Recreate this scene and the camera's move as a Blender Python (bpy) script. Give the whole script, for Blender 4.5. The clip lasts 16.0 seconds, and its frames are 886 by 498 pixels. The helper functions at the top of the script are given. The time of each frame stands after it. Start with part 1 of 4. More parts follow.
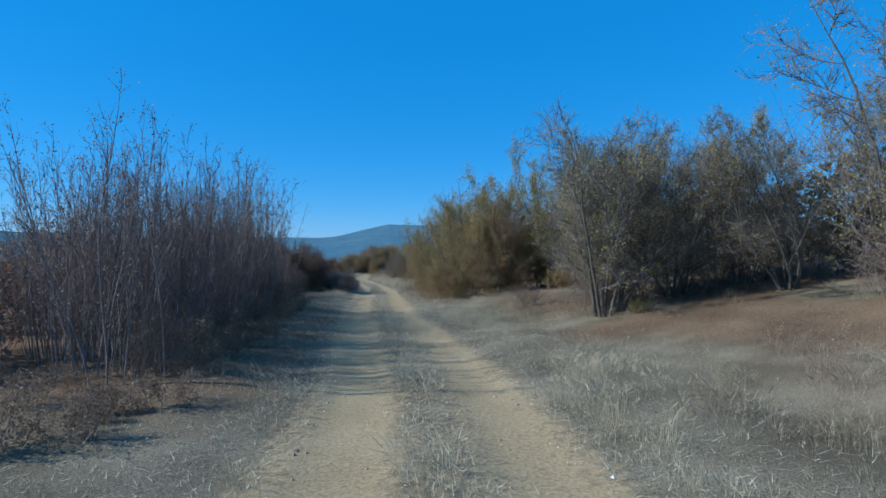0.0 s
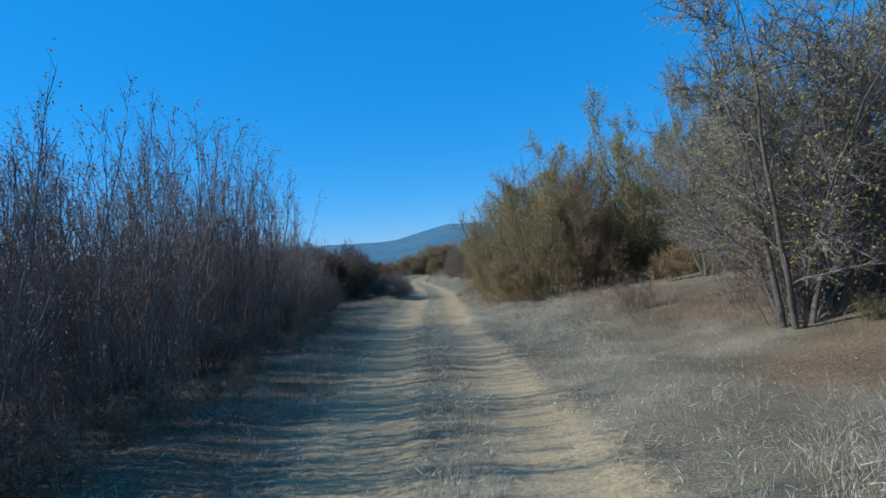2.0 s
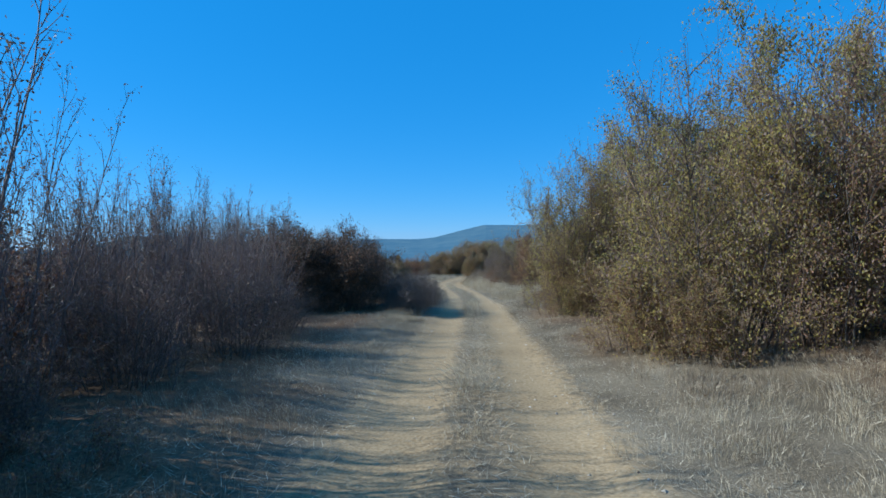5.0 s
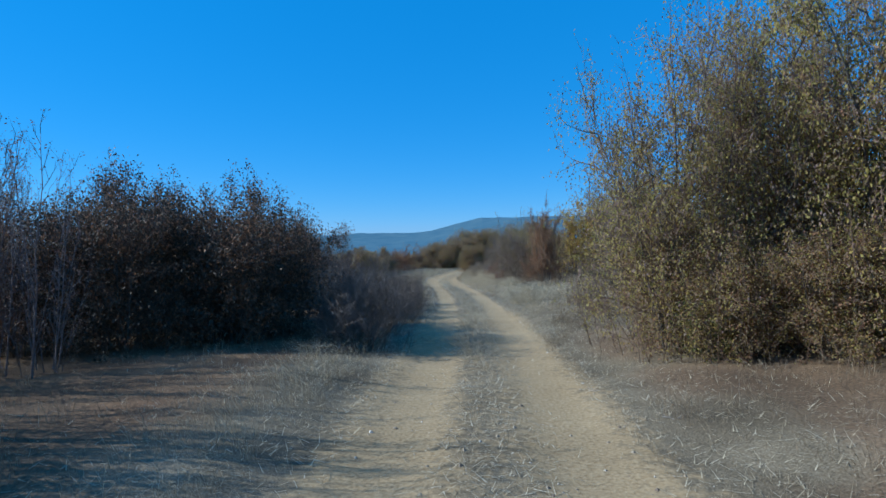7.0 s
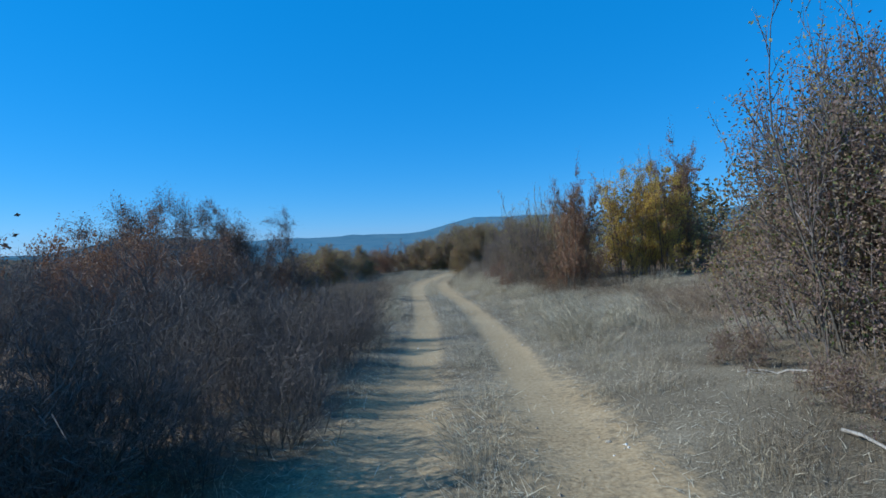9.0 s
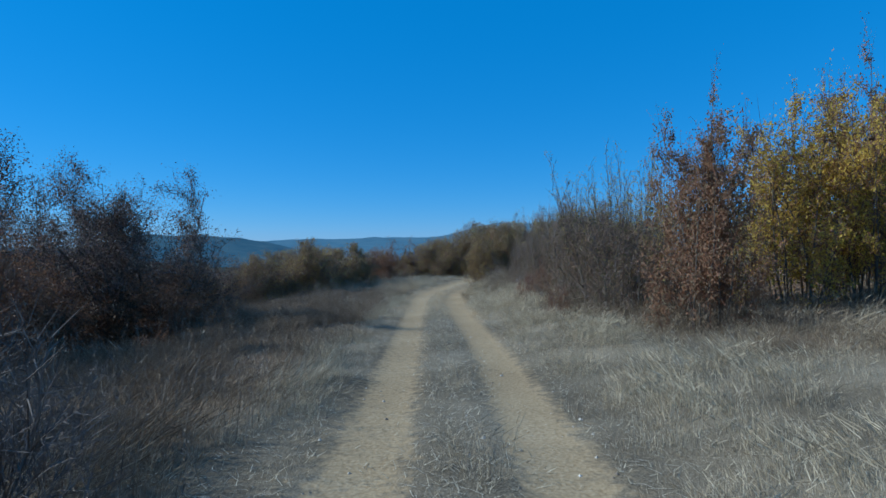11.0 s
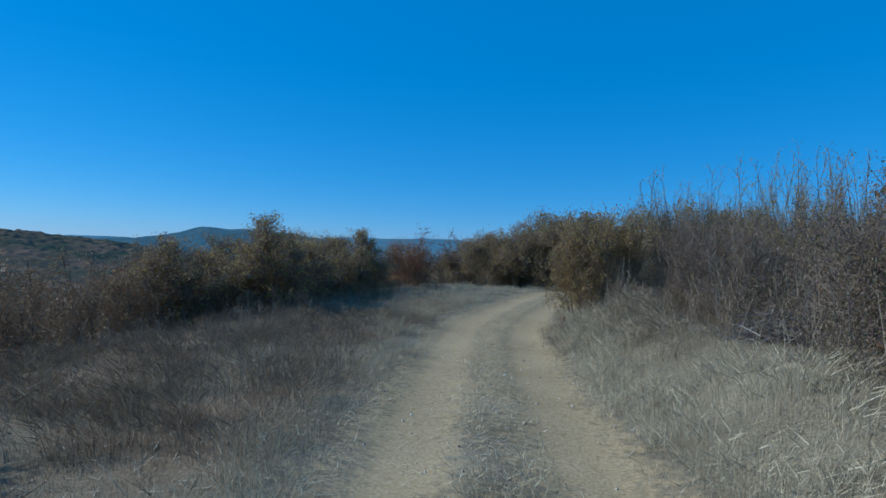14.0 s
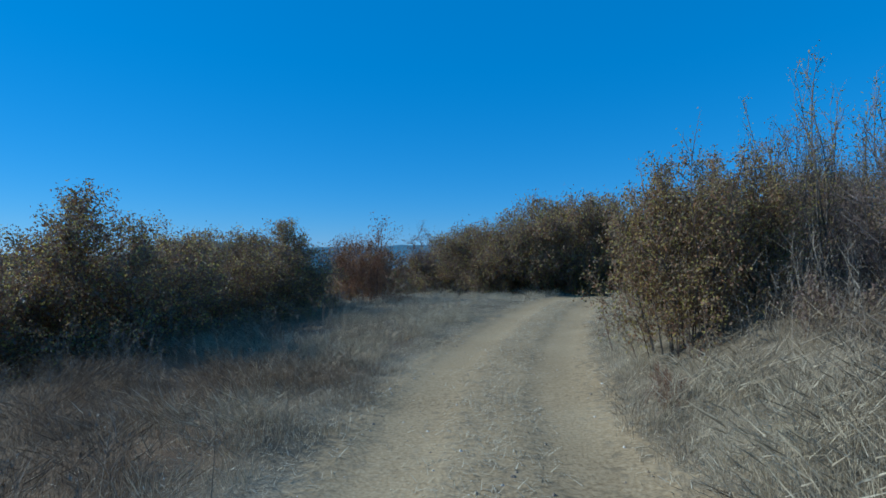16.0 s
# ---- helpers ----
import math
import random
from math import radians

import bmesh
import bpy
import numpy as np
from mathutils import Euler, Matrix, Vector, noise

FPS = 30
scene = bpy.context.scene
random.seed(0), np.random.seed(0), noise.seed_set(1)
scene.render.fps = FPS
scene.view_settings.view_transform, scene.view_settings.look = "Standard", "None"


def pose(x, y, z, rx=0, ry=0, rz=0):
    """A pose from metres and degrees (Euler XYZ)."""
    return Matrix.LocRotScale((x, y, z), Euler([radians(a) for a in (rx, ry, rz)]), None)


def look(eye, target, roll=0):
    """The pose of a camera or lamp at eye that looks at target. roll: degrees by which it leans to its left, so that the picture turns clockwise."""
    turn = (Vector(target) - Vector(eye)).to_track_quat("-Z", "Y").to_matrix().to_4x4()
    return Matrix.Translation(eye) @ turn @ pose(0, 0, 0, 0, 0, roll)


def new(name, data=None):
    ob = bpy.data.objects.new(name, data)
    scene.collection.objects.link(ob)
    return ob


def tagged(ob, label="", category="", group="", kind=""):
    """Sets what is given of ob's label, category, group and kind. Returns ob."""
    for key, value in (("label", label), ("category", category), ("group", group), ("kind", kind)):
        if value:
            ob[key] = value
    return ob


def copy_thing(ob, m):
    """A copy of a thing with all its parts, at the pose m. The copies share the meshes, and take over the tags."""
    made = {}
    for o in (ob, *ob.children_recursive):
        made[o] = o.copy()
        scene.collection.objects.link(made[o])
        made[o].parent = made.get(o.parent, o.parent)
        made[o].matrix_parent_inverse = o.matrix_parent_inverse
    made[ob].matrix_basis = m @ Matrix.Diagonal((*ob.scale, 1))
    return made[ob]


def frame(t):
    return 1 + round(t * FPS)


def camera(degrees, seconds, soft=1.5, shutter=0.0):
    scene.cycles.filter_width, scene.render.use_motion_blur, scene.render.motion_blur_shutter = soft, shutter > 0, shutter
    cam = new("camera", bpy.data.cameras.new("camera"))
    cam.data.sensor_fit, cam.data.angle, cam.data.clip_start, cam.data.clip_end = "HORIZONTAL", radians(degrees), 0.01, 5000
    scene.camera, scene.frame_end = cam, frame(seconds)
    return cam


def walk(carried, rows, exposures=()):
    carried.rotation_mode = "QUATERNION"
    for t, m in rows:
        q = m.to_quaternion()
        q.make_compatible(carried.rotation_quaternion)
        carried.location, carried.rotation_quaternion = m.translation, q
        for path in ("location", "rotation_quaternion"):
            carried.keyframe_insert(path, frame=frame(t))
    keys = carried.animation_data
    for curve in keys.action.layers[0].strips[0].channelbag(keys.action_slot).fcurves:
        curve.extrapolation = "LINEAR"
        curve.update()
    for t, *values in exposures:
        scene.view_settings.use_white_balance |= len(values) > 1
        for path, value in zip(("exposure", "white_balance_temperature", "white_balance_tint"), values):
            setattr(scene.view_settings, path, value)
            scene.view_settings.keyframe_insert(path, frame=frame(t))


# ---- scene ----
cam = camera(78.0, 16.0, soft=1.6)

ROWS = [
    (0, pose(0.00, 0.00, 1.70, 90.0, 0.0, 0.0)),
    (0.5, pose(0.06, 1.22, 1.66, 90.3, 2.2, 1.5)),
    (1, pose(0.01, 2.59, 1.60, 90.0, 2.5, 3.5)),
    (1.5, pose(-0.13, 3.96, 1.52, 88.9, 0.8, 5.4)),
    (2, pose(-0.15, 5.64, 1.48, 90.0, 4.0, 6.3)),
    (2.5, pose(-0.43, 7.31, 1.36, 90.5, 0.6, 7.3)),
    (3, pose(-0.60, 9.27, 1.34, 89.4, 2.3, 8.2)),
    (3.5, pose(-0.90, 11.12, 1.24, 90.5, 0.8, 8.9)),
    (4, pose(-1.22, 13.10, 1.20, 90.3, 0.5, 10.1)),
    (6.5, pose(-3.10, 24.96, 0.78, 89.7, 0.6, 9.9)),
    (7, pose(-3.35, 27.47, 0.67, 89.4, 1.2, 9.7)),
    (7.5, pose(-3.63, 29.81, 0.55, 90.2, 1.9, 9.4)),
    (8, pose(-3.96, 32.38, 0.46, 90.2, 2.8, 10.2)),
    (8.5, pose(-4.33, 34.87, 0.39, 90.6, 2.0, 10.0)),
    (9, pose(-4.63, 37.77, 0.30, 89.4, 2.2, 9.0)),
    (11.5, pose(-6.37, 50.15, -0.15, 90.0, 0.0, 12.0)),
    (12, pose(-6.93, 52.77, -0.19, 90.0, 0.4, 13.2)),
    (12.5, pose(-7.37, 55.15, -0.27, 90.7, 2.3, 14.1)),
    (13, pose(-7.92, 57.55, -0.35, 89.2, 1.3, 15.3)),
    (13.5, pose(-8.44, 59.67, -0.41, 90.3, -0.1, 15.3)),
    (14, pose(-9.00, 61.84, -0.51, 90.2, -1.9, 16.3)),
    (14.5, pose(-9.51, 63.84, -0.61, 88.6, -2.2, 15.8)),
    (15, pose(-9.91, 65.86, -0.67, 90.3, -0.1, 15.9)),
    (15.5, pose(-10.39, 67.70, -0.75, 88.8, -1.8, 15.3)),
    (16, pose(-10.78, 69.64, -0.83, 90.8, 0.4, 14.0)),
]
walk(cam, ROWS, exposures=[(0, 0.2, 5270, 3), (2.5, 0.29, 5400, 5), (4, 0.36, 5470, 5), (7, 0.24, 5220, 4), (9, 0.15, 5190, 4), (12.5, -0.12, 5080, 1), (14.5, -0.13, 5030, 0), (16, -0.13, 5060, 0)])

# ---- world, sun ----
SUN_FROM = Vector((-0.98, -0.15, 0.0)).normalized()
SUN_UP = radians(33)
world = bpy.data.worlds.new("world")
scene.world = world
world.use_nodes = True
wn = world.node_tree.nodes
sky = wn.new("ShaderNodeTexSky")
sky.sky_type, sky.sun_disc = "NISHITA", False
sky.sun_elevation, sky.sun_rotation = SUN_UP, math.atan2(SUN_FROM.x, SUN_FROM.y)
sky.altitude, sky.air_density, sky.dust_density, sky.ozone_density = 600, 1.0, 0.0, 6.0
tint = wn.new("ShaderNodeHueSaturation")
tint.inputs["Hue"].default_value, tint.inputs["Saturation"].default_value = 0.490, 1.22
world.node_tree.links.new(sky.outputs[0], tint.inputs["Color"])
clear = wn.new("ShaderNodeMix")
clear.data_type = "RGBA"
clear.inputs["Factor"].default_value = 0.5
clear.inputs["B"].default_value = (0.42, 2.8, 6.9, 1)
world.node_tree.links.new(tint.outputs[0], clear.inputs["A"])
world.node_tree.links.new(clear.outputs["Result"], wn["Background"].inputs["Color"])
wn["Background"].inputs["Strength"].default_value = 0.10

sun = new("sun", bpy.data.lights.new("sun", "SUN"))
sun.data.energy, sun.data.angle, sun.data.color = 4.6, radians(0.5), (1.0, 0.93, 0.80)
sun.matrix_world = look((0, 0, 0), tuple(-(SUN_FROM * math.cos(SUN_UP) + Vector((0, 0, math.sin(SUN_UP))))))


# ---- materials ----
def material(name, build):
    m = bpy.data.materials.new(name)
    m.use_nodes = True
    nodes, links = m.node_tree.nodes, m.node_tree.links
    build(nodes, links, nodes["Principled BSDF"])
    return m


def ramp(nodes, stops):
    r = nodes.new("ShaderNodeValToRGB")
    while len(r.color_ramp.elements) < len(stops):
        r.color_ramp.elements.new(0.5)
    for e, (p, c) in zip(r.color_ramp.elements, stops):
        e.position, e.color = p, (*c, 1)
    return r


def noise_tex(nodes, links, scale, detail=4.0, space="Object"):
    co = nodes.new("ShaderNodeTexCoord")
    n = nodes.new("ShaderNodeTexNoise")
    n.inputs["Scale"].default_value, n.inputs["Detail"].default_value = scale, detail
    links.new(co.outputs[space], n.inputs["Vector"])
    return n


def leafy(name, colours, rough=0.55, through_light=0.25):
    """Leaf material: colour varies from leaf to leaf, and some light shines through."""
    def build(nodes, links, b):
        geo = nodes.new("ShaderNodeNewGeometry")
        r = ramp(nodes, [(i / max(1, len(colours) - 1), c) for i, c in enumerate(colours)])
        links.new(geo.outputs["Random Per Island"], r.inputs[0])
        links.new(r.outputs[0], b.inputs["Base Color"])
        b.inputs["Roughness"].default_value = rough
        b.inputs["Specular IOR Level"].default_value = 0.25
        t = nodes.new("ShaderNodeBsdfTranslucent")
        links.new(r.outputs[0], t.inputs["Color"])
        mix = nodes.new("ShaderNodeMixShader")
        mix.inputs[0].default_value = through_light
        links.new(b.outputs[0], mix.inputs[1])
        links.new(t.outputs[0], mix.inputs[2])
        links.new(mix.outputs[0], nodes["Material Output"].inputs["Surface"])
    return material(name, build)


def bark(name, dark, light, scale=18.0):
    def build(nodes, links, b):
        n = noise_tex(nodes, links, scale)
        geo = nodes.new("ShaderNodeNewGeometry")
        add = nodes.new("ShaderNodeMath")
        add.operation, add.use_clamp = "MULTIPLY_ADD", True
        links.new(geo.outputs["Random Per Island"], add.inputs[0])
        add.inputs[1].default_value = 0.5
        sub = nodes.new("ShaderNodeMath")
        sub.operation = "SUBTRACT"
        links.new(n.outputs[0], sub.inputs[0])
        sub.inputs[1].default_value = 0.2
        links.new(sub.outputs[0], add.inputs[2])
        r = ramp(nodes, [(0.15, dark), (0.85, light)])
        links.new(add.outputs[0], r.inputs[0])
        links.new(r.outputs[0], b.inputs["Base Color"])
        b.inputs["Roughness"].default_value = 0.85
        b.inputs["Specular IOR Level"].default_value = 0.2
    return material(name, build)


M_BARK_GREY = bark("grey_bark", (0.045, 0.04, 0.033), (0.17, 0.148, 0.122))
M_BARK_PURPLE = bark("purple_bark", (0.078, 0.06, 0.055), (0.285, 0.232, 0.21))
M_TWIG_BROWN = bark("brown_twig", (0.08, 0.05, 0.035), (0.26, 0.18, 0.13))
M_TWIG_GREY = bark("grey_twig", (0.075, 0.063, 0.059), (0.23, 0.195, 0.182))
M_TWIG_PALE = bark("pale_grey_twig", (0.075, 0.06, 0.05), (0.23, 0.19, 0.16))
M_TWIG_RED = bark("russet_twig", (0.11, 0.05, 0.03), (0.30, 0.15, 0.09))
M_LEAF_PURPLE = leafy("dry_purple_leaf", [(0.19, 0.125, 0.108), (0.23, 0.15, 0.128), (0.27, 0.185, 0.15), (0.29, 0.235, 0.15)])
M_LEAF_OLIVE = leafy("olive_leaf", [(0.33, 0.275, 0.08), (0.43, 0.36, 0.105), (0.53, 0.425, 0.13), (0.46, 0.325, 0.115)], through_light=0.5)
M_LEAF_YELLOW = leafy("yellow_leaf", [(0.48, 0.33, 0.06), (0.74, 0.53, 0.09), (0.68, 0.48, 0.09), (0.50, 0.30, 0.06)], through_light=0.45)
M_LEAF_RUSSET = leafy("russet_leaf", [(0.22, 0.11, 0.065), (0.28, 0.145, 0.08), (0.33, 0.18, 0.098), (0.25, 0.145, 0.078)])
M_LEAF_BROWN = leafy("brown_olive_leaf", [(0.21, 0.145, 0.09), (0.26, 0.178, 0.108), (0.305, 0.22, 0.132), (0.245, 0.198, 0.10)], through_light=0.3)
M_LEAF_DARK = leafy("dark_withered_leaf", [(0.055, 0.048, 0.034), (0.085, 0.066, 0.045), (0.12, 0.085, 0.058), (0.15, 0.10, 0.065)], through_light=0.15)
M_LEAF_GREEN = leafy("green_leaf", [(0.04, 0.055, 0.018), (0.075, 0.095, 0.028), (0.14, 0.14, 0.04)])


def build_ground(nodes, links, b):
    dirt = nodes.new("ShaderNodeAttribute")
    dirt.attribute_name = "dirt"
    n1 = noise_tex(nodes, links, 0.7, 6)
    n2 = noise_tex(nodes, links, 9.0, 8)
    n3 = noise_tex(nodes, links, 60.0, 6)
    soil = ramp(nodes, [(0.30, (0.205, 0.142, 0.075)), (0.46, (0.32, 0.229, 0.126)), (0.58, (0.385, 0.282, 0.158)), (0.78, (0.50, 0.384, 0.238))])
    fine = nodes.new("ShaderNodeMath")
    fine.operation = "MULTIPLY_ADD"
    n5 = noise_tex(nodes, links, 28.0, 8)
    links.new(n5.outputs[0], fine.inputs[0])
    fine.inputs[1].default_value = 0.75
    quarter = nodes.new("ShaderNodeMath")
    quarter.operation = "MULTIPLY"
    links.new(n1.outputs[0], quarter.inputs[0])
    quarter.inputs[1].default_value = 0.3
    links.new(quarter.outputs[0], fine.inputs[2])
    links.new(fine.outputs[0], soil.inputs[0])
    litter = ramp(nodes, [(0.3, (0.055, 0.042, 0.027)), (0.47, (0.14, 0.11, 0.072)), (0.58, (0.245, 0.2, 0.135)), (0.75, (0.42, 0.36, 0.26))])
    mixn = nodes.new("ShaderNodeMath")
    mixn.operation = "MULTIPLY_ADD"
    links.new(n3.outputs[0], mixn.inputs[0])
    mixn.inputs[1].default_value = 0.6
    half = nodes.new("ShaderNodeMath")
    half.operation = "MULTIPLY"
    links.new(n1.outputs[0], half.inputs[0])
    half.inputs[1].default_value = 0.4
    links.new(half.outputs[0], mixn.inputs[2])
    links.new(mixn.outputs[0], litter.inputs[0])
    edge = nodes.new("ShaderNodeMath")
    edge.operation = "ADD"
    links.new(dirt.outputs["Fac"], edge.inputs[0])
    sub = nodes.new("ShaderNodeMath")
    sub.operation = "MULTIPLY_ADD"
    links.new(n2.outputs[0], sub.inputs[0])
    sub.inputs[1].default_value, sub.inputs[2].default_value = 1.5, -0.75
    links.new(sub.outputs[0], edge.inputs[1])
    sharp = ramp(nodes, [(0.25, (0, 0, 0)), (0.75, (1, 1, 1))])
    links.new(edge.outputs[0], sharp.inputs[0])
    mix = nodes.new("ShaderNodeMix")
    mix.data_type = "RGBA"
    links.new(sharp.outputs[0], mix.inputs["Factor"])
    links.new(litter.outputs[0], mix.inputs["A"])
    links.new(soil.outputs[0], mix.inputs["B"])
    # Brown leaf litter; its dark colour also deepens the shade beside the hedge.
    fallen = nodes.new("ShaderNodeAttribute")
    fallen.attribute_name = "leaf_litter_shade"
    humus = ramp(nodes, [(0.35, (0.055, 0.035, 0.023)), (0.5, (0.135, 0.082, 0.048)), (0.7, (0.27, 0.165, 0.092))])
    links.new(fine.outputs[0], humus.inputs[0])
    mix3 = nodes.new("ShaderNodeMix")
    mix3.data_type = "RGBA"
    links.new(fallen.outputs["Fac"], mix3.inputs["Factor"])
    links.new(mix.outputs["Result"], mix3.inputs["A"])
    links.new(humus.outputs[0], mix3.inputs["B"])
    far = nodes.new("ShaderNodeAttribute")
    far.attribute_name = "wooded"
    n4 = noise_tex(nodes, links, 0.08, 8)
    brush = ramp(nodes, [(0.3, (0.035, 0.035, 0.02)), (0.5, (0.09, 0.065, 0.035)), (0.7, (0.14, 0.10, 0.06))])
    links.new(n4.outputs[0], brush.inputs[0])
    mix2 = nodes.new("ShaderNodeMix")
    mix2.data_type = "RGBA"
    links.new(far.outputs["Fac"], mix2.inputs["Factor"])
    links.new(mix3.outputs["Result"], mix2.inputs["A"])
    links.new(brush.outputs[0], mix2.inputs["B"])
    links.new(mix2.outputs["Result"], b.inputs["Base Color"])
    b.inputs["Roughness"].default_value = 0.95
    b.inputs["Specular IOR Level"].default_value = 0.1
    bump = nodes.new("ShaderNodeBump")
    bump.inputs["Strength"].default_value, bump.inputs["Distance"].default_value = 0.28, 0.03
    both = nodes.new("ShaderNodeMath")
    both.operation = "MULTIPLY_ADD"
    links.new(n2.outputs[0], both.inputs[0])
    both.inputs[1].default_value = 0.45
    links.new(n5.outputs[0], both.inputs[2])
    links.new(both.outputs[0], bump.inputs["Height"])
    links.new(bump.outputs[0], b.inputs["Normal"])


M_GROUND = material("track_soil_and_litter", build_ground)


def build_grass(nodes, links, b):
    geo = nodes.new("ShaderNodeNewGeometry")
    tone = nodes.new("ShaderNodeAttribute")
    tone.attribute_name = "tone"
    pale = ramp(nodes, [(0.0, (0.27, 0.22, 0.14)), (0.35, (0.44, 0.37, 0.25)), (0.7, (0.57, 0.49, 0.345)), (1.0, (0.74, 0.655, 0.485))])
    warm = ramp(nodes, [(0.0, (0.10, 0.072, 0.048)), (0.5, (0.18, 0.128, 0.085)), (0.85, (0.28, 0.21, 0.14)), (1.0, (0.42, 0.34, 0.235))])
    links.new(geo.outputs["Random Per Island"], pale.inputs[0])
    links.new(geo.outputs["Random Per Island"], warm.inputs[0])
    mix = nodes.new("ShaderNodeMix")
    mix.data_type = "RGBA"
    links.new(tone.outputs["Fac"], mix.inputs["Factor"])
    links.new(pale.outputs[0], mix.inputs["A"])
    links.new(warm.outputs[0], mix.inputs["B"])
    links.new(mix.outputs["Result"], b.inputs["Base Color"])
    b.inputs["Roughness"].default_value = 0.6
    b.inputs["Specular IOR Level"].default_value = 0.2
    t = nodes.new("ShaderNodeBsdfTranslucent")
    links.new(mix.outputs["Result"], t.inputs["Color"])
    ms = nodes.new("ShaderNodeMixShader")
    ms.inputs[0].default_value = 0.18
    links.new(b.outputs[0], ms.inputs[1])
    links.new(t.outputs[0], ms.inputs[2])
    links.new(ms.outputs[0], nodes["Material Output"].inputs["Surface"])


M_GRASS = material("dry_grass", build_grass)


def build_stone(nodes, links, b):
    geo = nodes.new("ShaderNodeNewGeometry")
    info = nodes.new("ShaderNodeObjectInfo")
    add = nodes.new("ShaderNodeMath")
    add.operation = "ADD"
    links.new(geo.outputs["Random Per Island"], add.inputs[0])
    links.new(info.outputs["Random"], add.inputs[1])
    fract = nodes.new("ShaderNodeMath")
    fract.operation = "FRACT"
    links.new(add.outputs[0], fract.inputs[0])
    r = ramp(nodes, [(0.0, (0.16, 0.12, 0.09)), (0.5, (0.34, 0.28, 0.20)), (0.85, (0.45, 0.40, 0.33)), (1.0, (0.66, 0.62, 0.55))])
    links.new(fract.outputs[0], r.inputs[0])
    links.new(r.outputs[0], b.inputs["Base Color"])
    b.inputs["Roughness"].default_value = 0.9
    n = noise_tex(nodes, links, 40, 6)
    bump = nodes.new("ShaderNodeBump")
    bump.inputs["Strength"].default_value, bump.inputs["Distance"].default_value = 0.5, 0.01
    links.new(n.outputs[0], bump.inputs["Height"])
    links.new(bump.outputs[0], b.inputs["Normal"])


M_STONE = material("field_stone", build_stone)
M_WEED = bark("dead_weed_stalk", (0.10, 0.075, 0.055), (0.36, 0.30, 0.23), 25.0)
M_DEADWOOD = bark("bleached_deadwood", (0.19, 0.16, 0.13), (0.44, 0.39, 0.33), 30.0)


def distant(name, low, high, haze_glow, strength, scale):
    """Far woodland on a hillside; the blue air before it is painted in as emission."""
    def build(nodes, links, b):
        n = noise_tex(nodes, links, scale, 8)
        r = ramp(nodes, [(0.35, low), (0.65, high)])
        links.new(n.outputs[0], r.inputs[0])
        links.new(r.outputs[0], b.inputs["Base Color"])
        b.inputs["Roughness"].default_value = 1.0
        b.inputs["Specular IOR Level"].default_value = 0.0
        b.inputs["Emission Color"].default_value = (*haze_glow, 1)
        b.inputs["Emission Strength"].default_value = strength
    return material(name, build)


# Weak blue emission lays aerial haze over these hills; nothing on them shines.
M_FAR = distant("hazed_far_ridge", (0.03, 0.05, 0.05), (0.06, 0.08, 0.07), (0.10, 0.25, 0.45), 0.42, 0.01)
M_FAR_DARK = distant("hazed_dark_ridge", (0.03, 0.05, 0.05), (0.06, 0.08, 0.07), (0.07, 0.20, 0.38), 0.26, 0.012)
M_MID = distant("hazed_wooded_slope", (0.035, 0.045, 0.026), (0.13, 0.085, 0.055), (0.10, 0.15, 0.23), 0.10, 0.035)


# ---- lie of the land ----
def curve(points, span=3.0):
    """A smoothed polyline: the value at y."""
    ys = np.array([p[0] for p in points], float)
    vs = np.array([p[1] for p in points], float)
    offs = np.linspace(-span, span, 9)
    return lambda y: np.mean([np.interp(np.asarray(y, float) + o, ys, vs) for o in offs], axis=0)


track_x = curve([(-60, 0.1), (0, 0.12), (5, 0.0), (10, -0.6), (13, -1.1), (19, -2.05), (25, -2.95), (31, -3.65), (38, -4.5), (44, -5.3),
                 (50, -6.2), (55, -7.2), (60, -8.3), (65, -9.5), (70, -10.65), (74, -11.6), (78, -12.1), (84, -12.0), (88, -11.75), (94, -10.8), (100, -8.0), (110, -1.0), (160, 36.0)])
track_z = curve([(-60, 2.0), (0, 0.0), (13, -0.5), (25, -0.92), (38, -1.4), (50, -1.85), (60, -2.1), (70, -2.53), (80, -2.65), (92, -2.55),
                 (100, -2.9), (130, -5.5), (300, -22), (1000, -45), (5000, -60)])
bank_rise = curve([(-60, 0.1), (20, 0.1), (30, 0.2), (45, 0.25), (56, 0.3), (61, 0.4), (68, 0.9), (76, 1.1), (84, 1.0), (95, 0.6), (120, 0.2)])
right_slope = curve([(-60, 0.2), (18, 0.2), (28, 0.12), (45, 0.10), (120, 0.10)])
left_drop = curve([(-60, 0.0), (46, 0.0), (55, 0.3), (62, 1.0), (80, 1.0), (88, 0.3), (102, 0.25), (130, 1.0), (400, 1.0)])


def lattice(ix, iy, seed):
    h = np.sin(ix * 127.1 + iy * 311.7 + seed * 74.7) * 43758.5453
    return h - np.floor(h)


def wave(x, y, size, seed=0):
    """Smooth value noise, 0 to 1, with lumps of the given size in metres."""
    x, y = np.asarray(x, float) / size, np.asarray(y, float) / size
    ix, iy = np.floor(x), np.floor(y)
    fx, fy = x - ix, y - iy
    fx, fy = fx * fx * (3 - 2 * fx), fy * fy * (3 - 2 * fy)
    a = lattice(ix, iy, seed) * (1 - fx) + lattice(ix + 1, iy, seed) * fx
    b = lattice(ix, iy + 1, seed) * (1 - fx) + lattice(ix + 1, iy + 1, seed) * fx
    return a * (1 - fy) + b * fy


def smooth(x, a, b):
    t = np.clip((x - a) / (b - a), 0, 1)
    return t * t * (3 - 2 * t)


def rut(s):
    return np.exp(-((np.abs(s) - 0.85) / 0.42) ** 4)


